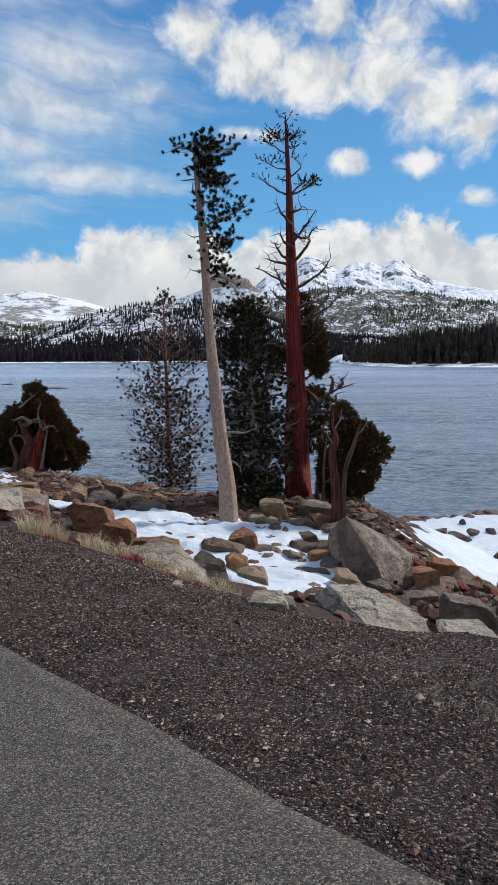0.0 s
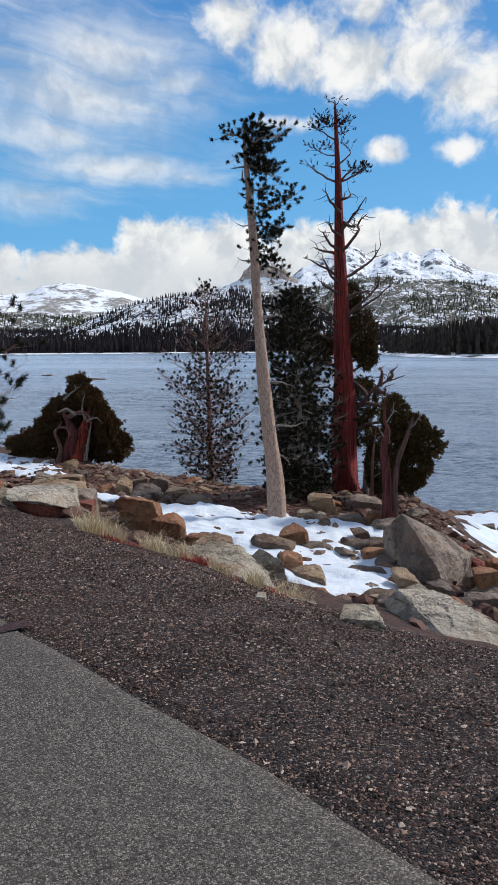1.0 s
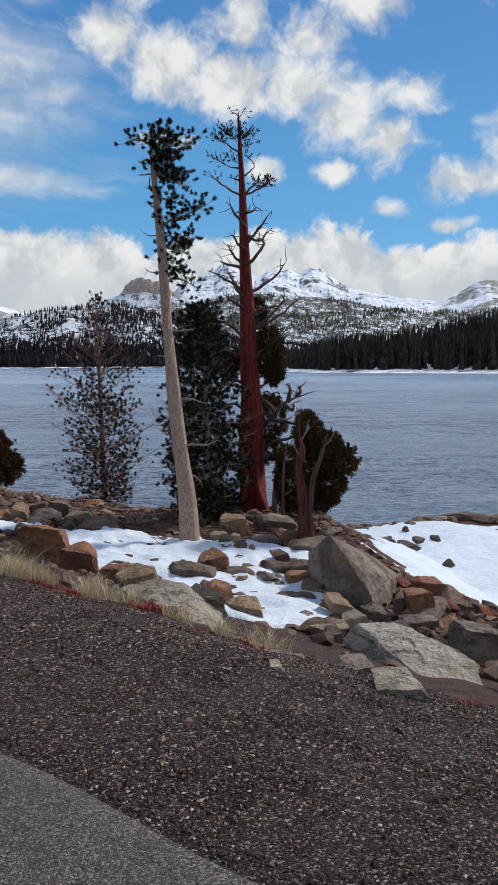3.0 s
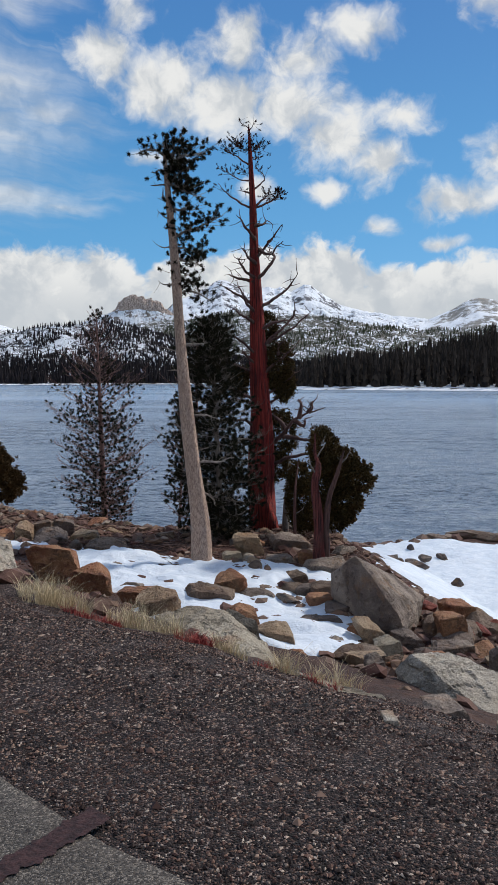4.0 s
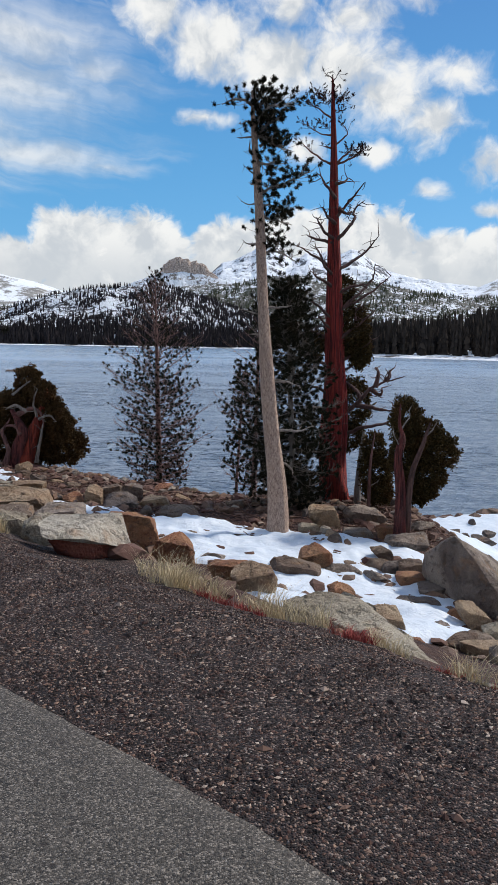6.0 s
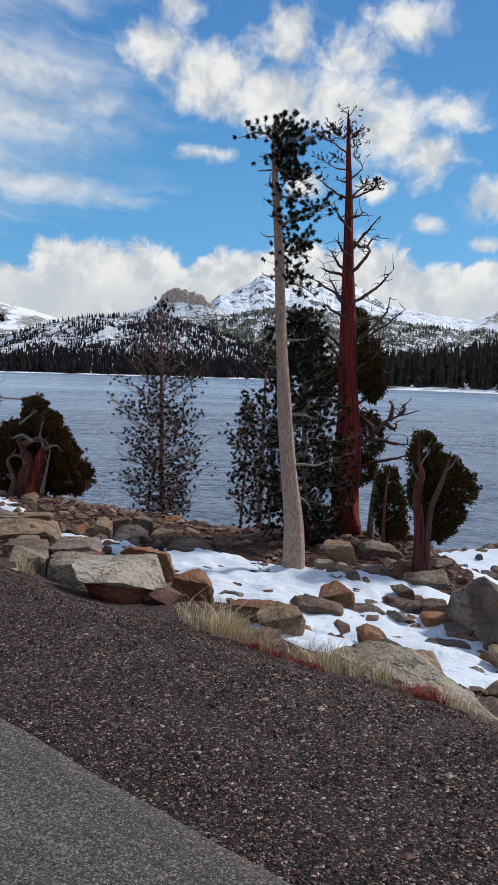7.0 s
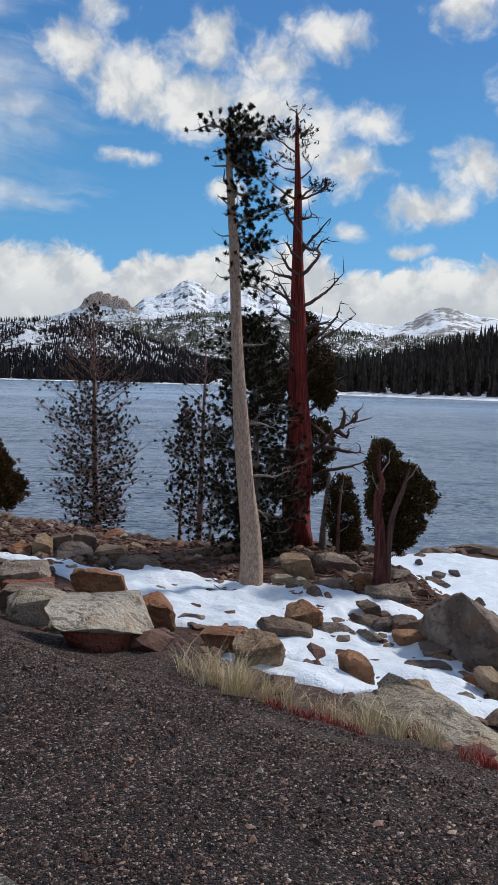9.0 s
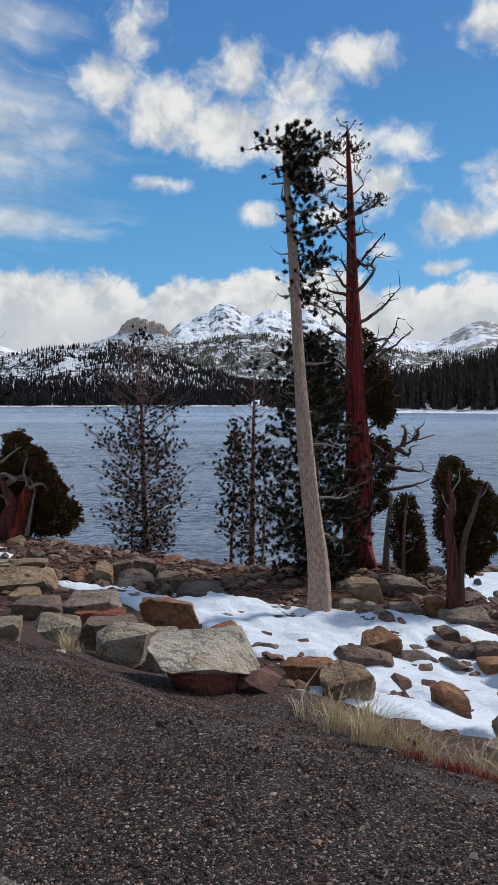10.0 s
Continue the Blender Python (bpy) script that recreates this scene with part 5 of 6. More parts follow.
def red_juniper():
    rng = np.random.default_rng(5)
    y = 24.2
    t = tree_base("red_juniper", "tall old juniper with a thick red trunk and bare dead limbs", (1.08, y, ground_z(1.08, y)))
    pts = [(1.10, -3.9), (1.08, -3.2), (1.03, -2.06), (1.00, -0.39), (0.94, 1.26), (0.89, 2.88), (0.80, 5.28), (0.74, 6.85), (0.66, 8.4), (0.63, 9.0)]
    line = smooth_line([(x, y, z) for x, z in pts], 70)
    part("trunk", *tube(line, [0.56, 0.45, 0.385, 0.32, 0.27, 0.22, 0.140, 0.088, 0.045, 0.012], 40, 0.34, 4.0), "red_bark", t, smooth=180)
    top = [[(0.76, 6.55), (1.38, 6.81), (1.57, 7.08)], [(0.76, 6.52), (0.21, 6.79), (-0.34, 7.21)], [(0.70, 7.37), (0.35, 7.43), (-0.28, 7.81)], [(0.66, 7.82), (0.21, 8.1), (-0.03, 8.38)], [(0.65, 8.85), (0.3, 9.1)],
           [(0.75, 7.12), (1.12, 7.44), (0.88, 7.72)], [(0.72, 6.96), (0.36, 7.06)], [(0.80, 6.59), (1.06, 6.83), (1.28, 7.01)], [(0.65, 8.85), (0.81, 9.06)]]
    mid = [[(0.86, 5.05), (1.18, 5.48), (1.6, 5.99)], [(0.88, 4.41), (1.35, 4.95), (1.42, 5.33), (1.65, 5.57)], [(0.9, 3.57), (1.46, 3.89), (1.93, 4.28), (2.08, 4.56)], [(0.82, 4.32), (0.27, 4.49), (0.03, 4.56)], [(0.82, 4.43), (0.42, 4.76), (0.29, 5.06)],
           [(0.95, 2.4), (1.73, 2.8), (2.51, 3.44)], [(0.95, 2.32), (1.57, 2.87), (2.04, 3.35), (1.94, 3.73)], [(1.0, 1.55), (1.6, 2.02), (2.03, 2.42)], [(1.05, 0.89), (1.62, 1.17), (2.01, 1.57)], [(0.88, 1.77), (0.49, 2.15), (0.37, 2.23)],
           [(0.85, 3.08), (0.46, 3.3), (0.14, 3.6)], [(0.9, 0.69), (0.2, 1.07), (-0.11, 1.22)], [(0.9, 0.61), (0.29, 0.76), (-0.1, 0.79)], [(1.52, 2.1), (1.51, 2.41), (1.74, 2.57)], [(0.9, 5.3), (1.2, 5.2), (1.35, 5.3)]]
    mid += [[(0.84, 3.6), (0.35, 3.95), (-0.35, 4.25)], [(0.84, 3.4), (0.5, 3.75), (0.25, 4.35)], [(0.88, 2.1), (0.3, 2.6), (-0.25, 2.75)], [(0.90, 1.55), (0.35, 1.75), (-0.2, 2.05)], [(0.93, -0.1), (0.4, 0.15), (-0.1, 0.1)], [(0.98, -0.6), (0.5, -0.45), (0.2, -0.6)],
            [(0.82, 5.6), (0.5, 5.95), (0.35, 6.3)], [(0.85, 4.9), (0.55, 5.05), (0.45, 5.35)], [(0.95, 2.9), (1.5, 3.15), (1.9, 3.2)], [(1.0, 0.4), (1.4, 0.75), (1.9, 0.85)], [(0.80, 6.0), (1.0, 6.05), (1.2, 6.2)]]
    low = [[(1.05, -0.9), (1.82, -0.15), (2.21, 0.24), (3.01, 0.57)], [(2.21, 0.24), (2.28, 0.64), (2.21, 0.8)], [(1.7, -0.35), (2.1, -0.38), (2.4, -0.42), (2.76, -0.40)], [(2.1, 0.12), (2.32, -0.02), (2.40, 0.2)], [(1.1, -1.4), (1.77, -1.06), (2.41, -0.86), (2.89, -0.7)],
           [(1.82, -0.15), (1.58, 0.16), (1.25, 0.31)], [(2.5, 0.36), (2.6, 0.6), (2.55, 0.75)]]
    tips = []
    for b in top:
        tips.append(limb(t, b, y, 0.034 if b[0][1] < 7 else (0.026 if b[0][1] < 8.5 else 0.014), rng, "limb_bark", 0.15, 4, 0.22))
    for b in mid:
        limb(t, b, y - 0.1, 0.054, rng, "dark_limb", 0.22, 7, 0.35)
    for b in low:
        limb(t, b, y + 0.1, 0.072, rng, "dark_limb", 0.05, 6, 0.28, forward=0.75)
    # thin brown sprays on the topmost limbs
    C, A = [], []
    for line, n in zip(tips, (22, 6, 14, 22, 3, 6, 2, 10, 3)):
        c, a = brush_ends(TWIGS[t.name], line, rng, n, 0.10, 0.007, 0.7)
        C.append(c), A.append(a)
    for sx, sz, n in ((0.19, 8.42, 30), (0.08, 8.55, 10), (0.40, 8.30, 14), (0.95, 8.38, 34), (0.98, 8.10, 12), (0.46, 7.68, 14), (1.76, 6.90, 13), (1.50, 7.0, 9), (1.38, 8.32, 5), (0.75, 8.65, 8)):
        tx = 0.80 - 0.06 * (sz - 5.28)
        c, a = brush_ends(TWIGS[t.name], smooth_line([(tx, y, sz - 0.35), ((tx + sx) / 2, y, sz - 0.1), (sx, y, sz)], 8), rng, n, 0.12, 0.007, 0.7)
        C.append(c), A.append(a)
    c, a = shoots(np.concatenate(C), np.concatenate(A), 0.09, rng, 4)
    part("sprays", *needles(c, a, 0.045, 0.014, 9, rng, 1.2), "dry_needles", t, "sparse brownish sprays")
    juniper_crown(t, [(1.55, y + .15, 1.75, .50, .45, .85), (1.75, y + .2, 1.2, .35, .35, .5), (1.62, y + .3, -.35, .55, .45, .80), (1.55, y + .3, -1.35, .42, .4, .45), (0.35, y + .4, 1.3, .35, .35, .5), (1.25, y + .3, 3.0, .3, .3, .45)], 420, rng)
    add_twigs(t, "dark_limb")


red_juniper()


def pine(name, label, at, height, lean, r0, n, lo, reach, rise, tuft, dens, seed, mat_wood="pine_bark", mat_leaf="far_pine_needles", nl=0.17, nw=0.03, count=10, sub=5):
    """A pine with whorled branches. reach(s), rise(s), dens(s): by relative height s."""
    rng = np.random.default_rng(seed)
    x, y = at
    z = ground_z(x, y)
    t = tree_base(name, label, (x, y, z))
    line = smooth_line([(x, y, z - 0.3), (x + lean * 0.3, y, z + height * 0.3), (x + lean * 0.7, y, z + height * 0.7), (x + lean, y, z + height)], 40)
    part("trunk", *tube(line, [r0 * 1.3, r0, r0 * 0.85, r0 * 0.7, r0 * 0.5, r0 * 0.3, 0.012], 10, 0.12, seed), mat_wood, t, smooth=180)
    wood = Heap()
    C, A = [], []
    for k in range(n):
        s = lo + (0.985 - lo) * ((k + rng.uniform(0, 1)) / n)
        p0 = line[min(int(s * 39), 39)]
        th = k * 2.39996 + rng.uniform(-0.4, 0.4)
        L = reach(s) * rng.uniform(0.65, 1.15)
        out = np.array([math.cos(th), math.sin(th), 0])
        rr = rise(s) + rng.normal(0, 0.10)
        b = smooth_line([p0, p0 + out * L * 0.4 + (0, 0, L * 0.4 * rr), p0 + out * L * 0.75 + (0, 0, L * 0.75 * rr + L * 0.03), p0 + out * L + (0, 0, L * rr + L * 0.14)], 9)
        rb = max(0.010, r0 * 0.22 * (1 - 0.75 * s))
        wood.add(*tube(b, [rb, rb * 0.3], 4))
        for j in range(sub):
            i = rng.integers(3, 9)
            d = out * rng.uniform(0.2, 0.9) + np.array([-out[1], out[0], 0]) * rng.uniform(-1, 1) + (0, 0, rng.uniform(0.0, 0.5))
            wood.add(*tube(smooth_line([b[i], b[i] + d * L * 0.15, b[i] + d * L * 0.24 + (0, 0, 0.10 * L)], 4), [rb * 0.5, rb * 0.2], 3))
        kk = rng.poisson(dens(s))
        if kk:
            c, a = brush_ends(wood, b, rng, kk, tuft + 0.09 * L, max(0.006, rb * 0.3), 0.30)
            C.append(c), A.append(a)
    tagged(part("branchwork", *wood.out(), mat_wood, t, smooth=180), kind="stuff")
    c, a = shoots(np.concatenate(C), np.concatenate(A), nl * 0.9, rng, 4)
    part("crown", *needles(c, a, nl * 1.05, nw * 0.85, int(count * 2.1), rng, 1.5), mat_leaf, t)
    return t


pine("young_pine", "slim open pine with a thin bare top near the water", (-5.86, 44.3), 12.9, -0.3, 0.18, 210, 0.05,
     lambda s: np.interp(s, [0, .1, .35, .55, .68, .85, 1], [1.5, 2.1, 2.6, 2.45, 1.7, 1.1, .25]), lambda s: np.interp(s, [0, .3, .6, 1], [-0.05, 0.2, 0.55, 1.0]), 0.10,
     lambda s: np.interp(s, [0, .1, .5, .58, .7, .93, 1], [5, 10, 12, 8, 0.8, 1.0, 3]), 11, nl=0.105, nw=0.024, count=9, sub=7)
pine("slender_pine", "slender dark young pine at the water's edge", (-1.63, 39.0), 7.3, 0.35, 0.09, 44, 0.30,
     lambda s: np.interp(s, [0, .4, .7, 1], [.3, .85, .9, .25]), lambda s: np.interp(s, [0, 1], [0.1, 0.8]), 0.10,
     lambda s: np.interp(s, [0, .3, .5, 1], [1, 3, 8, 7]), 12, nl=0.10, nw=0.024, count=10)
pine("slender_pine", "tall slender pine with a bare pointed top", (-0.80, 36.8), 10.6, 0.15, 0.15, 84, 0.12,
     lambda s: np.interp(s, [0, .2, .5, .68, .85, 1], [.8, 1.3, 1.75, 1.6, .8, .2]), lambda s: np.interp(s, [0, .5, 1], [0.0, 0.25, 0.9]), 0.10,
     lambda s: np.interp(s, [0, .2, .65, .72, .95, 1], [3, 6, 8, 2, 1.2, 3]), 13, nl=0.10, nw=0.022, count=10)
pine("slender_pine", "thin grey-stemmed pine beside a taller one", (-0.38, 36.4), 6.6, 0.25, 0.085, 46, 0.10,
     lambda s: np.interp(s, [0, .3, .7, 1], [1.0, 1.5, 1.0, .2]), lambda s: np.interp(s, [0, 1], [0.0, 0.7]), 0.10,
     lambda s: np.interp(s, [0, .3, 1], [3, 6, 6]), 14, mat_wood="dead_wood", nl=0.10, nw=0.022, count=10)
pine("dark_pine", "dense dark pine with drooping dead twigs between two trunks", (-0.30, 22.7), 6.3, -0.35, 0.10, 150, 0.05,
     lambda s: np.interp(s, [0, .15, .5, .75, .95, 1], [1.1, 1.3, 1.25, 0.9, .55, .2]), lambda s: np.interp(s, [0, .5, 1], [-0.15, 0.05, 0.45]), 0.06,
     lambda s: np.interp(s, [0, .2, .8, 1], [15, 20, 15, 8]), 15, mat_wood="dead_wood", mat_leaf="pine_needles", nl=0.08, nw=0.013, count=14, sub=7)
pine("edge_pine", "pine with long green needles at the bank", (-9.8, 19.6), 5.2, 0.1, 0.11, 34, 0.25,
     lambda s: np.interp(s, [0, .3, .8, 1], [1.2, 2.0, 1.9, .4]), lambda s: np.interp(s, [0, 1], [0.05, 0.5]), 0.10,
     lambda s: 9.0, 16, mat_leaf="pine_needles", nl=0.15, nw=0.012, count=16)


def bush_juniper():
    rng = np.random.default_rng(21)
    y = 30.0

    def mx(x):
        return -10.27 + (x + 8.86) * 1.18

    def mz(z):
        return 0.32 + (z - 0.25) * 1.2

    t = tree_base("gnarled_juniper", "gnarled juniper with twisted red and grey trunks and a dense crown", (mx(-8.7), y, ground_z(mx(-8.7), y)))
    red = smooth_line([(-9.75, y - .6, -3.9), (-9.65, y - .6, -3.31), (-9.46, y - .6, -2.65), (-9.31, y - .6, -2.0), (-9.08, y - .6, -1.44), (-8.95, y - .3, -0.9), (-8.9, y + .1, -0.4)], 46)
    part("trunk", *tube(red, [0.42, 0.29, 0.23, 0.21, 0.15, 0.08, 0.03], 26, 0.42, 2.0), "orange_bark", t, "stripped red trunk", smooth=180)
    twist = smooth_line([(-10.1, y - .55, -3.8), (-9.92, y - .6, -3.12), (-9.78, y - .7, -2.47), (-9.62, y - .75, -2.0), (-9.80, y - .7, -1.62), (-10.1, y - .5, -1.2)], 34)
    part("trunk", *tube(twist, [0.34, 0.26, 0.21, 0.18, 0.14, 0.06], 18, 0.5, 6.0), "dull_red_bark", t, "dark twisted second trunk", smooth=180)
    for pts, r in (([(-9.76, -1.35), (-9.39, -1.12), (-8.99, -1.26), (-8.80, -1.75)], 0.10), ([(-9.15, -3.1), (-8.97, -2.19), (-8.86, -1.5)], 0.07), ([(-9.93, -0.61), (-9.56, -0.29), (-9.3, -0.1)], 0.05), ([(-9.5, -1.2), (-9.85, -1.0), (-10.2, -1.15)], 0.08),
                   ([(-9.65, -2.1), (-9.95, -1.75), (-10.3, -1.8)], 0.09), ([(-9.05, -1.5), (-8.7, -1.35), (-8.4, -1.55)], 0.06), ([(-10.3, -3.3), (-10.15, -2.6), (-10.35, -2.0), (-10.1, -1.5)], 0.11), ([(-9.1, -1.4), (-9.2, -0.9), (-9.05, -0.4)], 0.05), ([(-9.5, -3.3), (-9.1, -3.25), (-8.7, -3.45)], 0.10)):
        limb(t, pts, y - 0.85, r, rng, "dead_wood" if r < 0.09 else "limb_bark", 0.08, 3, 0.3)
    juniper_crown(t, [(mx(a), b, mz(c), d * 1.18, e * 1.1, f * 1.2) for a, b, c, d, e, f in ((-8.35, y + .3, -.25, .42, .5, .62), (-8.15, y + .3, -.95, .72, .6, .75), (-7.75, y + .3, -1.55, .85, .7, .75), (-7.3, y + .3, -2.2, .80, .7, .62), (-8.2, y + .5, -2.1, .8, .5, .8),
                      (-9.5, y + .4, -1.55, .55, .5, .42), (-9.9, y + .4, -1.95, .65, .5, .40), (-10.6, y + .4, -2.15, .55, .4, .28), (-9.3, y + .6, -2.2, .5, .4, .55), (-9.05, y + .35, -1.1, .55, .45, .6), (-10.3, y + .5, -2.7, .7, .4, .5))], 480, rng, "juniper_brown", leaf=0.058)
    juniper_crown(t, [(-8.9, y - .55, -0.55, .38, .3, .45), (-8.55, y - .5, -1.25, .40, .3, .55), (-8.35, y - .45, -2.0, .42, .3, .5), (-10.2, y - .2, -1.0, .5, .3, .4)], 480, rng, "juniper_brown", leaf=0.058, name="side_crown")
    add_twigs(t, "dead_wood")


bush_juniper()


def snag_juniper():
    rng = np.random.default_rng(31)
    y = 19.6

    def mv(x, dy, z):
        return -2 + (x + 2) * 0.95, y + dy, 1.55 + (z - 1.55) * 0.95

    t = tree_base("forked_juniper", "juniper with a forked bare red trunk and a dense dark crown", (2.1, y, ground_z(2.1, y)))
    a = smooth_line([(1.99, y, -3.95), (1.97, y, -2.93), (1.92, y, -1.91), (1.84, y, -1.23), (1.93, y, -0.78), (1.85, y, -0.44), (1.84, y, 0.04)], 44)
    part("trunk", *tube(a, [0.20, 0.145, 0.11, 0.085, 0.075, 0.035, 0.012], 24, 0.6, 7.0), "dull_red_bark", t, smooth=180)
    b = smooth_line([(2.10, y, -3.85), (2.16, y, -2.9), (2.14, y, -2.22), (2.23, y, -1.54), (2.43, y, -0.93), (2.58, y, -0.39)], 34)
    part("trunk", *tube(b, [0.15, 0.10, 0.078, 0.062, 0.045, 0.015], 18, 0.6, 9.0), "dark_limb", t, "grey dead side trunk", smooth=180)
    for pts in ([(1.88, -1.0), (1.74, -0.75), (1.68, -0.5)], [(2.50, -0.7), (2.68, -0.55), (2.80, -0.3)], [(1.88, -0.6), (2.02, -0.3), (2.05, -0.05)]):
        limb(t, pts, y, 0.022, rng, "dead_wood", 0.08, 3, 0.2)
    juniper_crown(t, [(*mv(a, b, c), d, e, f) for a, b, c, d, e, f in ((2.38, .75, -.55, .38, .45, .62), (2.85, .8, -.95, .55, .55, .50), (3.25, .8, -1.35, .55, .55, .48), (3.0, .8, -1.95, .55, .5, .45), (2.5, .85, -1.5, .45, .4, .75), (2.75, .8, -2.45, .40, .4, .32), (3.05, .8, -2.35, .3, .3, .25))], 460, rng)
    add_twigs(t, "dead_wood")
    nearer(t)
    d = tree_base("dwarf_juniper", "small dense dark juniper beside a thin bare stem", (1.79, 22.4, ground_z(1.79, 22.4)))
    s = smooth_line([(1.77, 22.3, -3.5), (1.77, 22.3, -2.3), (1.78, 22.3, -1.75), (1.86, 22.3, -0.98)], 20)
    part("trunk", *tube(s, [0.055, 0.045, 0.035, 0.012], 8, 0.15, 3.0), "limb_bark", d, smooth=180)
    limb(d, [(1.77, -2.5), (1.94, -2.4), (2.04, -2.25)], 22.3, 0.02, rng, "dead_wood", 0.05, 2, 0.15)
    juniper_crown(d, [(2.03, 22.7, -2.25, .45, .4, .75), (1.93, 22.7, -1.5, .28, .3, .5), (2.13, 22.7, -2.7, .42, .4, .35)], 460, rng)
    add_twigs(d, "dead_wood")
    g = tree_base("dead_stem", "grey weathered dead trunk beside the red one", (1.72, 23.6, ground_z(1.72, 23.6)))
    part("trunk", *tube(smooth_line([(1.68, 23.6, -3.7), (1.70, 23.6, -2.6), (1.78, 23.6, -1.7), (1.82, 23.6, -1.1)], 20), [0.13, 0.10, 0.075, 0.035], 12, 0.3, 5.0), "dead_wood", g, smooth=180)


snag_juniper()

# ---- snow ----
def make_snow(name, label, lobes, step, thick, seed):
    """A snow sheet where the lobes cover the ground. lobes: u, v and half lengths along and across."""
    lo_u = min(a - c for a, b, c, d in lobes) - 1
    hi_u = max(a + c for a, b, c, d in lobes) + 1
    lo_v = min(b - d for a, b, c, d in lobes) - 1
    hi_v = max(b + d for a, b, c, d in lobes) + 1
    us, vs = np.arange(lo_u, hi_u, step), np.arange(lo_v, hi_v, step)
    M = np.zeros((len(us), len(vs)))
    verts = []
    for i, u in enumerate(us):
        for j, v in enumerate(vs):
            x, y = xy(u, v)
            m = max(1 - math.hypot((u - a) / c, (v - b) / d) for a, b, c, d in lobes)
            m = min(m, 0.45) + 0.34 * fbm((x * 0.8, y * 0.8, seed), 4) + 0.10 * noise.noise(Vector((x * 4.5, y * 4.5, seed)))
            M[i, j] = m
            hump = 0.07 * noise.noise(Vector((x * 1.3, y * 1.3, 8.0))) + 0.055 * noise.noise(Vector((x * 3.2, y * 3.2, 4.0)))
            h = thick * (1 - math.exp(-max(m, -0.2) * 5)) + (hump if m > 0.1 else hump * max(m, 0) * 10)
            verts.append((x, y, ground_z(x, y) + h - 0.015))
    F = grid_faces(len(us), len(vs))
    keep = M.ravel()[F].max(1) > -0.06
    F = F[keep]
    used = np.unique(F)
    remap = np.full(len(verts), -1)
    remap[used] = np.arange(len(used))
    ob = mesh_object(name, np.array(verts)[used], remap[F], "snow", smooth=180)
    return tagged(ob, label, "snow", kind="stuff")


make_snow("snow_patch", "melting snow lying between the rocks", [(13.8, 9.0, 3.2, 1.5), (11.8, 8.2, 2.6, 2.0), (9.6, 7.6, 2.2, 1.9), (8.3, 6.2, 1.3, 1.4), (16.4, 8.6, 2.2, 0.7), (11.0, 10.6, 1.6, 1.0), (7.4, 5.6, 0.9, 0.9), (9.4, 5.1, 1.1, 0.7), (7.9, 4.9, 0.8, 0.6)], 0.11, 0.16, 2.0)
make_snow("snow_patch", "small leftover snow patch between boulders", [(18.6, 8.5, 1.6, 0.5)], 0.12, 0.13, 5.0)
make_snow("snow_patch", "snow patch lying beside the gnarled juniper", [(26.0, 9.6, 2.4, 1.4), (28.5, 10.4, 2.5, 1.4)], 0.15, 0.14, 7.0)
make_snow("snow_beach", "broad snow cover on the beach at the lake's edge", [(13.5, 28.5, 9, 7.5), (6, 30, 10, 7), (17.5, 33, 5, 3.5), (8.5, 20, 4, 5)], 0.4, 0.22, 9.0)

# ---- loose stones ----
def stones(name, label, mat, count, pick, size, seed):
    """Many small broken stones in one mesh. pick(rng): u and v of a stone, or None."""
    rng = np.random.default_rng(seed)
    octa = np.array([(1, 0, 0), (-1, 0, 0), (0, 1, 0), (0, -1, 0), (0, 0, 1), (0, 0, -1), (.6, .6, .55), (-.6, .6, .55), (-.6, -.6, .55), (.6, -.6, .55)], dtype=float)
    tri = np.array([(4, 6, 7), (4, 7, 8), (4, 8, 9), (4, 9, 6), (0, 2, 6), (2, 1, 7), (1, 3, 8), (3, 0, 9), (2, 7, 6), (1, 8, 7), (3, 9, 8), (0, 6, 9), (5, 2, 0), (5, 1, 2), (5, 3, 1), (5, 0, 3)])
    V, F = [], []
    made = 0
    while made < count:
        p = pick(rng)
        if p is None:
            continue
        x, y = xy(*p)
        s = size(rng)
        shape = octa * rng.uniform(0.75, 1.2, (10, 1)) * (s * rng.uniform(0.9, 1.3), s * rng.uniform(0.7, 1.0), s * rng.uniform(0.45, 0.85))
        a = rng.uniform(0, 6.28)
        rot = np.array([[math.cos(a), -math.sin(a), 0], [math.sin(a), math.cos(a), 0], [0, 0, 1]])
        b = rng.normal(0, 0.25)
        tip = np.array([[1, 0, 0], [0, math.cos(b), -math.sin(b)], [0, math.sin(b), math.cos(b)]])
        V.append(shape @ tip.T @ rot.T + (x, y, ground_z(x, y) + s * 0.15))
        F.append(tri + made * 10)
        made += 1
    ob = mesh_object(name, np.concatenate(V), np.concatenate(F), mat)
    return tagged(ob, label, "stones", kind="stuff")


def pick_bank(rng):
    u, v = rng.uniform(3, 32), rng.uniform(0.9, 17)
    ve = np.interp(u, EDGE_U, EDGE_V)
    if v > ve + 1.5:
        return None
    dense = 0.30 if v > 4.2 else 0.04
    if u < 10.5 and v > 5.5:
        dense = 0.95
    if v > ve - 3.2:
        dense = 0.9
    if u > 17 and v > 5:
        dense = 0.8
    return (u, v) if rng.random() < dense else None


stones("bank_rubble", "broken brown and grey rubble covering the bank", "rubble", 3600, pick_bank, lambda r: 0.05 + 0.17 * r.random() ** 2.2, 41)
stones("shore_rubble", "dark brown stones along the water's edge", "rubble", 900, lambda r: (lambda u: (u, np.interp(u, SHORE_U, SHORE_V) + r.normal(0.2, 0.6)))(r.uniform(-8, 34)), lambda r: 0.10 + 0.45 * r.random() ** 2, 42)


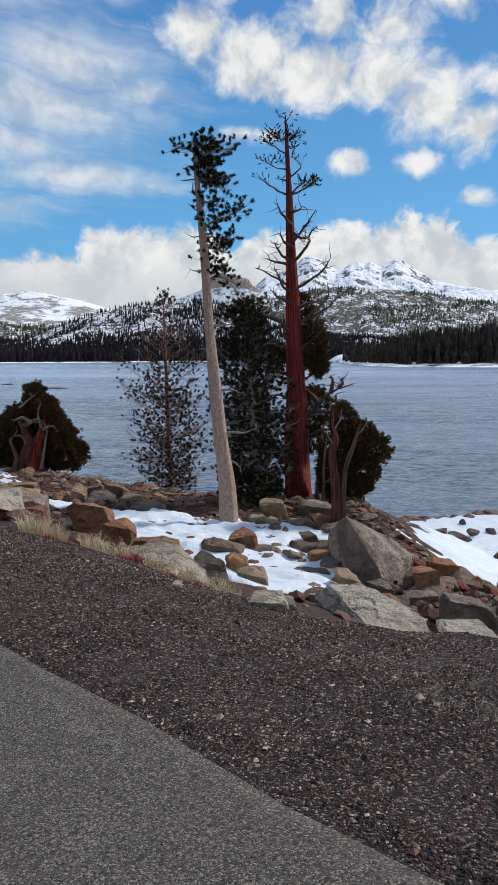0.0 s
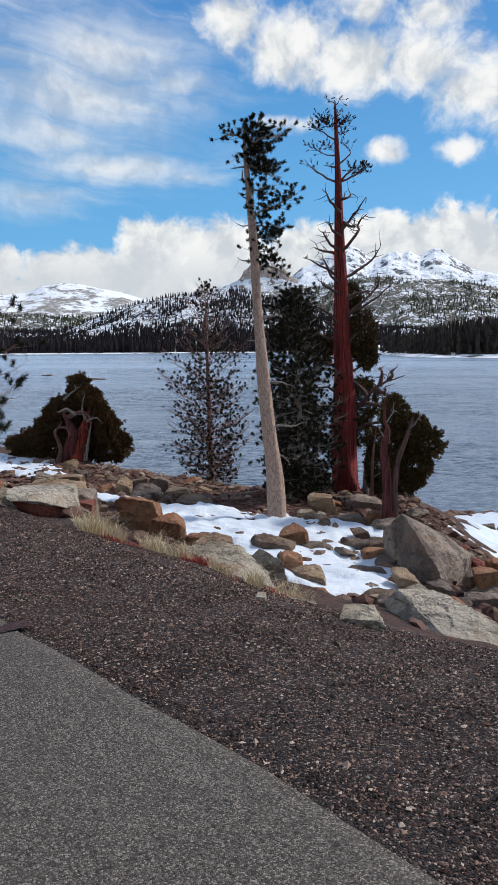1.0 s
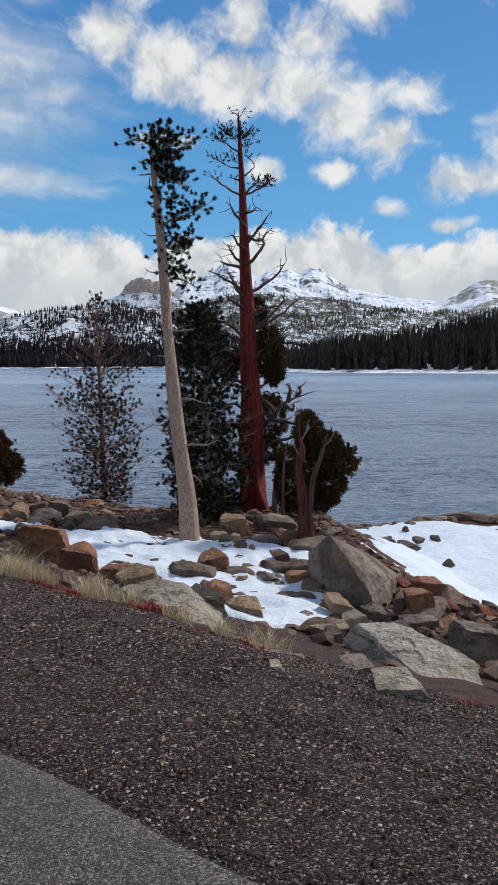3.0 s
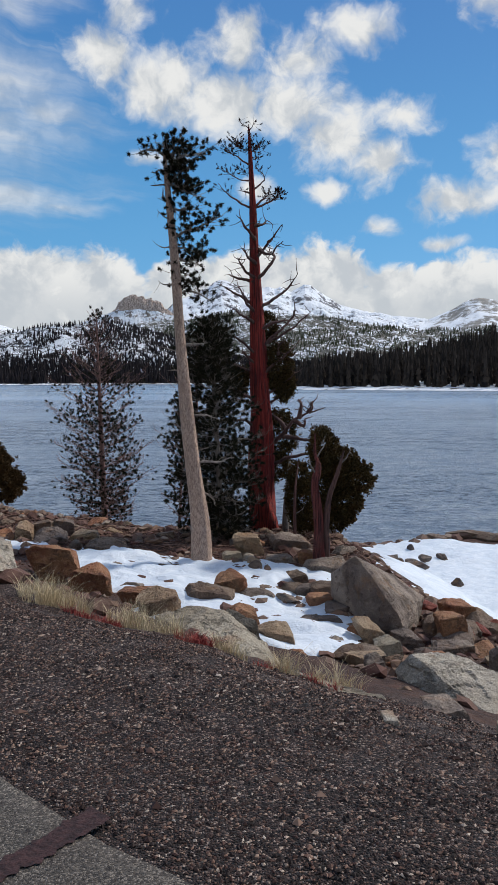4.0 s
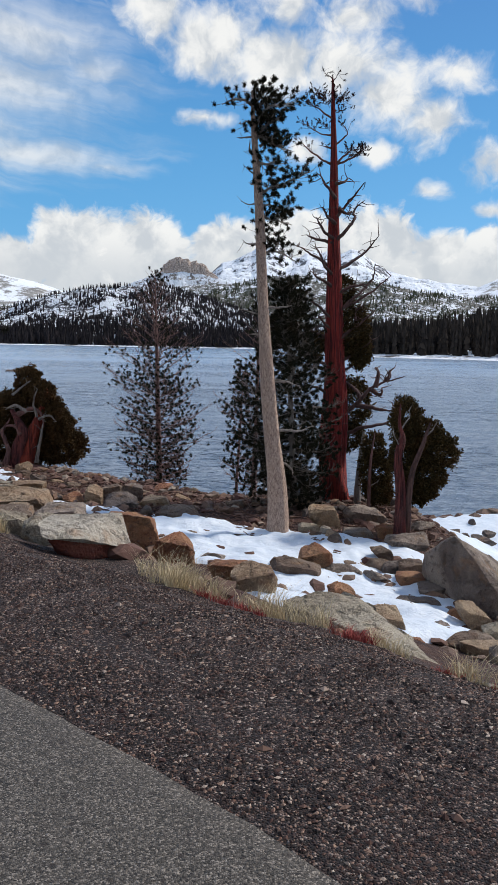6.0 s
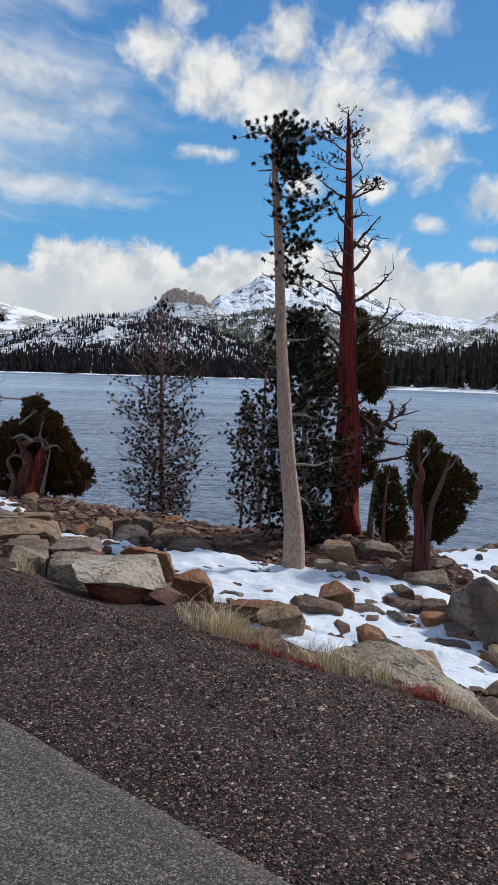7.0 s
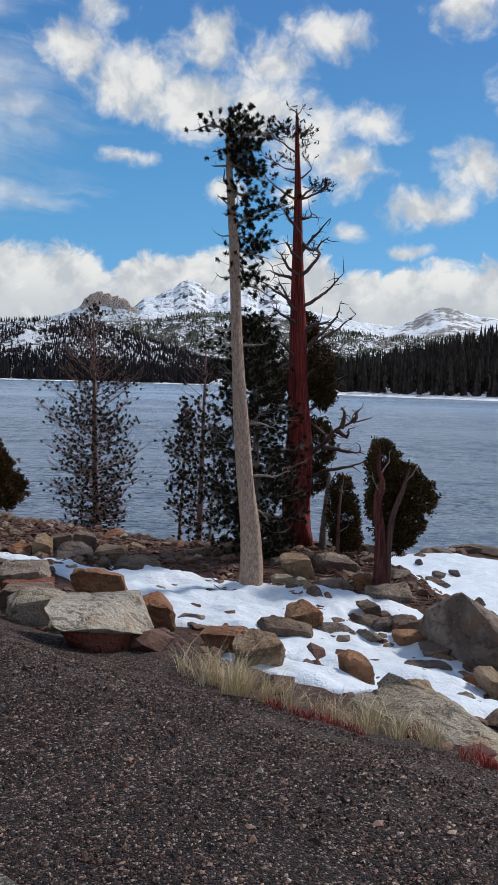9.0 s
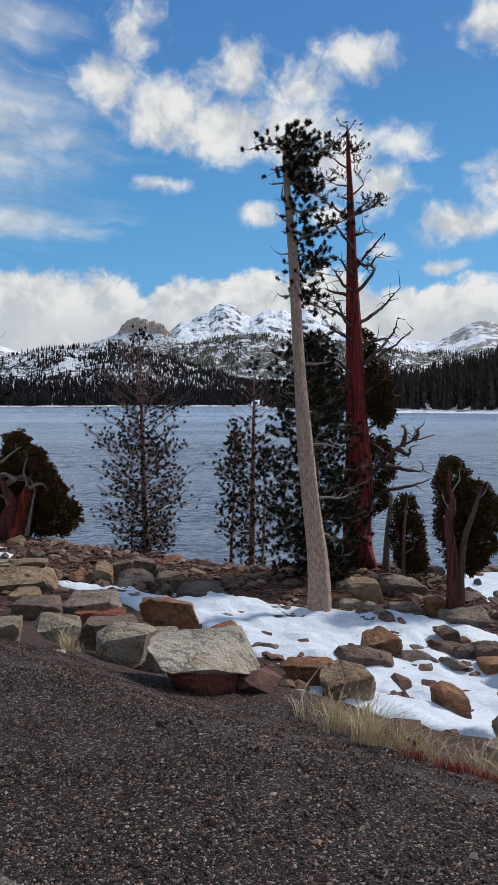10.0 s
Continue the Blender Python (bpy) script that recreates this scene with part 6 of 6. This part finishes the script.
def pick_gravel(rng):
    u = rng.uniform(-0.9, 12.5)
    v = rng.uniform(-2.3, 1.75)
    if v < road_edge(u) - 0.03:
        return None
    if v > 0.85 + wider(u) + 0.5 * noise.noise(Vector((u * 0.8, 3.0, 0))):
        return None
    if rng.random() < 0.35 * max(0.0, noise.noise(Vector((u * 1.1, v * 1.1, 6.0))) * 2):
        return None
    return u, v


def gravel(count, seed):
    """The shoulder's gravel: small rounded pebbles, each a lopsided octahedron."""
    rng = np.random.default_rng(seed)
    P = []
    while len(P) < count:
        p = pick_gravel(rng)
        if p is not None:
            P.append(p)
    u, v = np.array(P).T
    X = -0.76 * u + 0.65 * (v + 3.8)
    Y = 0.65 * u + 0.76 * (v + 3.8)
    gu, gv = np.arange(-1.2, 12.9, 0.1), np.arange(-2.6, 2.1, 0.1)
    table = np.array([[ground_z(*xy(a, b)) for b in gv] for a in gu])
    fu, fv = (u - gu[0]) / 0.1, (v - gv[0]) / 0.1
    iu, iv = fu.astype(int), fv.astype(int)
    fu, fv = fu - iu, fv - iv
    Z = (table[iu, iv] * (1 - fu) + table[iu + 1, iv] * fu) * (1 - fv) + (table[iu, iv + 1] * (1 - fu) + table[iu + 1, iv + 1] * fu) * fv
    s = 0.0030 + 0.0058 * rng.random(count) ** 2.2
    s *= np.where(rng.random(count) < 0.010, 2.2, 1.0)
    octa = np.array([(1, 0, 0), (0, 1, 0), (-1, 0, 0), (0, -1, 0), (0, 0, 1), (0, 0, -1)], dtype=float)
    tri = np.array([(0, 1, 4), (1, 2, 4), (2, 3, 4), (3, 0, 4), (1, 0, 5), (2, 1, 5), (3, 2, 5), (0, 3, 5)])
    a = rng.uniform(0, 6.28, count)
    shape = octa[None] * rng.uniform(0.45, 1.45, (count, 6, 1)) * np.stack([s * rng.uniform(1, 1.6, count), s, s * rng.uniform(0.5, 0.9, count)], 1)[:, None, :]
    sx = shape[:, :, 0] * np.cos(a)[:, None] - shape[:, :, 1] * np.sin(a)[:, None]
    sy = shape[:, :, 0] * np.sin(a)[:, None] + shape[:, :, 1] * np.cos(a)[:, None]
    V = np.stack([sx + X[:, None], sy + Y[:, None], shape[:, :, 2] + (Z + s * 0.25)[:, None]], 2).reshape(-1, 3)
    F = (tri[None] + (np.arange(count) * 6)[:, None, None]).reshape(-1, 3)
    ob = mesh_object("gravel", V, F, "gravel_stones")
    tagged(ob, "loose dark brown and grey gravel on the road shoulder", "gravel", kind="stuff")


gravel(185000, 51)

def litter(count, seed):
    """Fallen twigs and bark under the trees."""
    rng = np.random.default_rng(seed)
    heap = Heap()
    while count:
        x, y = rng.uniform(-9.5, 3.4), rng.uniform(17.6, 27.5)
        u, v = uv(x, y)
        if v > np.interp(u, EDGE_U, EDGE_V) + 0.5 or v < 9.3:
            continue
        a, L = rng.uniform(0, 6.28), rng.uniform(0.15, 0.75)
        d = np.array([math.cos(a), math.sin(a), 0]) * L / 2
        p = np.array([x, y, 0])
        ends = [q + (0, 0, ground_z(q[0], q[1]) + rng.uniform(0.01, 0.09)) for q in (p - d, p + rng.normal(0, 0.04, 3) * (1, 1, 0), p + d)]
        r = rng.uniform(0.006, 0.022)
        heap.add(*tube(smooth_line(ends, 5), [r, r * 0.6], 4))
        count -= 1
    tagged(mesh_object("twig_litter", *heap.out(), "litter_wood", smooth=180), "fallen twigs and bark scattered under the trees", "twigs", kind="stuff")


litter(1500, 61)

# ---- dry grass ----
def grass(label, u, v, ru, rv, n, height, mat, seed, lean=(0, 0)):
    rng = np.random.default_rng(seed)
    V = []
    tufts = []
    for _ in range(max(3, int(12 * ru * rv / 0.08))):
        a, r = rng.uniform(0, 6.28), rng.random() ** 0.6
        tufts.append((u + ru * r * math.cos(a), v + rv * r * math.sin(a), rng.uniform(0.55, 1.15)))
    for _ in range(n):
        a, r = rng.uniform(0, 6.28), rng.random() ** 0.7
        k = rng.integers(0, len(tufts))
        gu, gv = tufts[k][0] + 0.06 * r * math.cos(a), tufts[k][1] + 0.06 * r * math.sin(a)
        x, y = xy(gu, gv)
        z = ground_z(x, y) - 0.01
        h = height * rng.uniform(0.45, 1.15) * tufts[k][2]
        dx, dy = rng.normal(0, 0.42, 2) + lean
        dx, dy = dx + 0.35 * r * math.cos(a + 2.43), dy + 0.35 * r * math.sin(a + 2.43)
        w = 0.0016 + 0.0016 * rng.random()
        th = rng.uniform(0, 3.14)
        sx, sy = w * math.cos(th), w * math.sin(th)
        p = [(x, y, z), (x + dx * h * 0.35, y + dy * h * 0.35, z + h * 0.62), (x + dx * h, y + dy * h, z + h * 0.95)]
        V += [(p[0][0] - sx, p[0][1] - sy, p[0][2]), (p[0][0] + sx, p[0][1] + sy, p[0][2]), (p[1][0] + sx * .8, p[1][1] + sy * .8, p[1][2]), (p[1][0] - sx * .8, p[1][1] - sy * .8, p[1][2]),
              (p[1][0] - sx * .8, p[1][1] - sy * .8, p[1][2]), (p[1][0] + sx * .8, p[1][1] + sy * .8, p[1][2]), (p[2][0] + sx * .2, p[2][1] + sy * .2, p[2][2]), (p[2][0] - sx * .2, p[2][1] - sy * .2, p[2][2])]
    F = np.arange(len(V)).reshape(-1, 4)
    ob = mesh_object("grass_tussock", np.array(V), F, mat)
    return tagged(ob, label, "grass", "dry grass along the gravel", "stuff")


def tussock_row():
    dry, redb = "dry straw-coloured grass tussock at the gravel edge", "low reddish dead grass at the gravel edge"
    k = 100
    for u, v, ru, rv, n, h, lean in ((7.55, .65, .28, .35, 126, .30, (.15, -.1)), (7.85, .75, .25, .35, 97, .28, (.1, 0)), (8.15, .8, .2, .3, 43, .22, (0, 0)), (7.15, .8, .2, .3, 58, .24, (.2, 0)), (6.75, .85, .25, .3, 72, .28, (.1, .1)),
                                  (6.45, .8, .2, .3, 58, .24, (0, .1)), (5.75, .7, .16, .25, 58, .22, (0, .1)), (5.05, .6, .22, .3, 82, .24, (.1, 0)), (4.75, .7, .2, .25, 53, .2, (.1, .1)),
                                  (10.9, .8, .14, .2, 58, .25, (0, 0))):
        grass(dry, u - 0.1, v + 0.25, ru * 0.95, rv * 0.8, int(n * 3.0), h, "dry_grass", k, lean)
        k += 1
    for u, v, ru, rv, n, h in ((7.2, .5, .30, .2, 170, .075), (6.85, .6, .25, .2, 110, .07), (5.9, .55, .22, .2, 170, .085), (5.2, .5, .3, .2, 120, .06), (4.6, .45, .25, .2, 110, .07), (3.0, .3, .3, .2, 90, .05)):
        grass(redb, u - 0.1, v + 0.3, ru, rv, n * 2, h * 1.15, "red_grass", k)
        k += 1
    grass("flattened grey dead grass in the gravel", 1.05, -1.15, .33, .25, 260, .05, "grey_grass", k, (.7, .3))


tussock_row()
# the big slab beside the gravel, on its dark red lower layer
def layered_slab():
    slab = hull_rock("boulder", "large pale granite slab on a dark red base beside the gravel", "granite_pale",
                     [(-4.21, 9.4, -0.37), (-4.10, 9.05, -0.40), (-4.03, 9.05, -0.44), (-3.72, 9.2, -0.475), (-3.46, 9.4, -0.60), (-3.31, 9.6, -0.66), (-4.18, 9.7, -0.37), (-4.06, 9.9, -0.40), (-3.53, 9.95, -0.39), (-3.46, 9.95, -0.39), (-3.40, 9.8, -0.49),
                      (-4.1, 9.9, -0.65), (-3.4, 9.9, -0.72), (-4.15, 9.45, -0.50)], 11, 5, 0.012, 0.93)
    v, f = hull_mesh([(-4.07, 9.12, -0.43), (-3.33, 9.62, -0.66), (-3.72, 9.25, -0.48), (-4.0, 9.18, -0.55), (-3.81, 9.25, -0.67), (-3.65, 9.35, -0.74), (-3.45, 9.5, -0.75), (-4.0, 9.8, -0.5), (-3.4, 9.9, -0.6), (-3.95, 9.6, -1.0), (-3.4, 9.8, -1.1), (-3.6, 9.4, -1.0)], 12, 4, 0.03, 0.88)
    mesh_object("underside", v - np.array(slab.location), f, "dark_red_rock", slab, "dark red layer of rock", 24)


layered_slab()


def scattered_rocks():
    """Broken stones lying between the large ones along the edge of the bank."""
    rng = random.Random(77)
    looks = (("brown_rock", "brown angular stone among the rubble"), ("granite_grey", "grey angular stone among the rubble"), ("granite_tan", "tan angular stone among the rubble"), ("rust_rock", "rusty angular stone among the rubble"), ("dark_rock", "dark angular stone among the rubble"))
    made = 0
    for _ in range(46):
        x, y = rng.uniform(2.9, 5.2), rng.uniform(13.4, 16.9)
        s = rng.uniform(0.18, 0.42) + 0.3 * rng.random() ** 3
        mat, label = (("rust_rock", "rusty angular stone among the rubble"), ("dark_red_rock", "dark red angular stone among the rubble"), ("brown_rock", "brown angular stone among the rubble"))[int(rng.random() * 2.99)]
        rock("stone", label, mat, x, y, (s * rng.uniform(1.0, 1.6), s * rng.uniform(0.8, 1.2), s * rng.uniform(0.6, 1.0)), rng.uniform(0, 360), (rng.uniform(-20, 20), rng.uniform(-20, 20)), seed=400 + made, cuts=rng.randint(6, 11), sub=3, sink=0.15, group="stones on the bank")
        made += 1
    zones = ((9.5, 16.5, -4.6, 0.3, 34), (16.5, 28, -8.5, 0.2, 46), (2.5, 9.0, -5.2, 0.2, 40), (16, 24, 0.5, 5.0, 16))
    for u0, u1, d0, d1, n in zones:
        for _ in range(n):
            u = rng.uniform(u0, u1)
            v = float(np.interp(u, EDGE_U, EDGE_V)) + rng.uniform(d0, d1)
            x, y = xy(u, v)
            s = rng.uniform(0.16, 0.34) + 0.35 * rng.random() ** 3
            mat, label = looks[min(int(rng.random() ** 1.3 * 5), 4)]
            rock("stone", label, mat, x, y, (s * rng.uniform(1.0, 1.7), s * rng.uniform(0.8, 1.2), s * rng.uniform(0.45, 0.85)), rng.uniform(0, 360), (rng.uniform(-14, 14), rng.uniform(-14, 14)), seed=200 + made, cuts=rng.randint(6, 11), sub=3, sink=0.2, group="stones on the bank")
            made += 1


scattered_rocks()
for az, r, w, seed in ((-15.3, 212, 7.5, 301), (-19.3, 248, 5.0, 302)):
    ix, iy = polar(az, r)
    rock("islet", "low brown rock just above the lake's surface", "dark_rock", ix, iy, (w, 3.0, 1.5), 8, seed=seed, cuts=8, sink=0.0, z=LAKE - 0.95, group="islets")


def shore_rocks():
    """Low brown ledges along the water behind the snowy beach, and dark stones that show through its snow."""
    rng = random.Random(91)
    for k in range(22):
        u = -7 + 1.15 * k
        v = float(np.interp(u, SHORE_U, SHORE_V)) + rng.uniform(-0.5, 0.3)
        x, y = xy(u, v)
        rock("ledge", "low brown rock ledge at the water's edge", "brown_rock", x, y, (rng.uniform(1.6, 2.8), rng.uniform(0.8, 1.3), rng.uniform(0.45, 0.75)), -49 + rng.uniform(-12, 12), seed=600 + k, cuts=6, sub=3, sink=0.25, group="ledges along the water")
    for k, (x, y, w) in enumerate(BEACH_STONES):
        rock("stone", "dark flat stone showing through the beach snow", "dark_rock", x, y, (w, 0.45 + 0.25 * w, 0.42), -10 + 9 * (k % 3), seed=640 + k, cuts=6, sub=3, sink=0.0, z=ground_z(x, y) + 0.02, group="stones on the beach")


BEACH_STONES = ((7.7, 36.0, 0.4), (8.3, 35.4, 1.2), (10.9, 35.0, 0.5), (8.2, 30.6, 1.1), (9.9, 30.4, 0.6), (7.6, 30.9, 0.4))
shore_rocks()
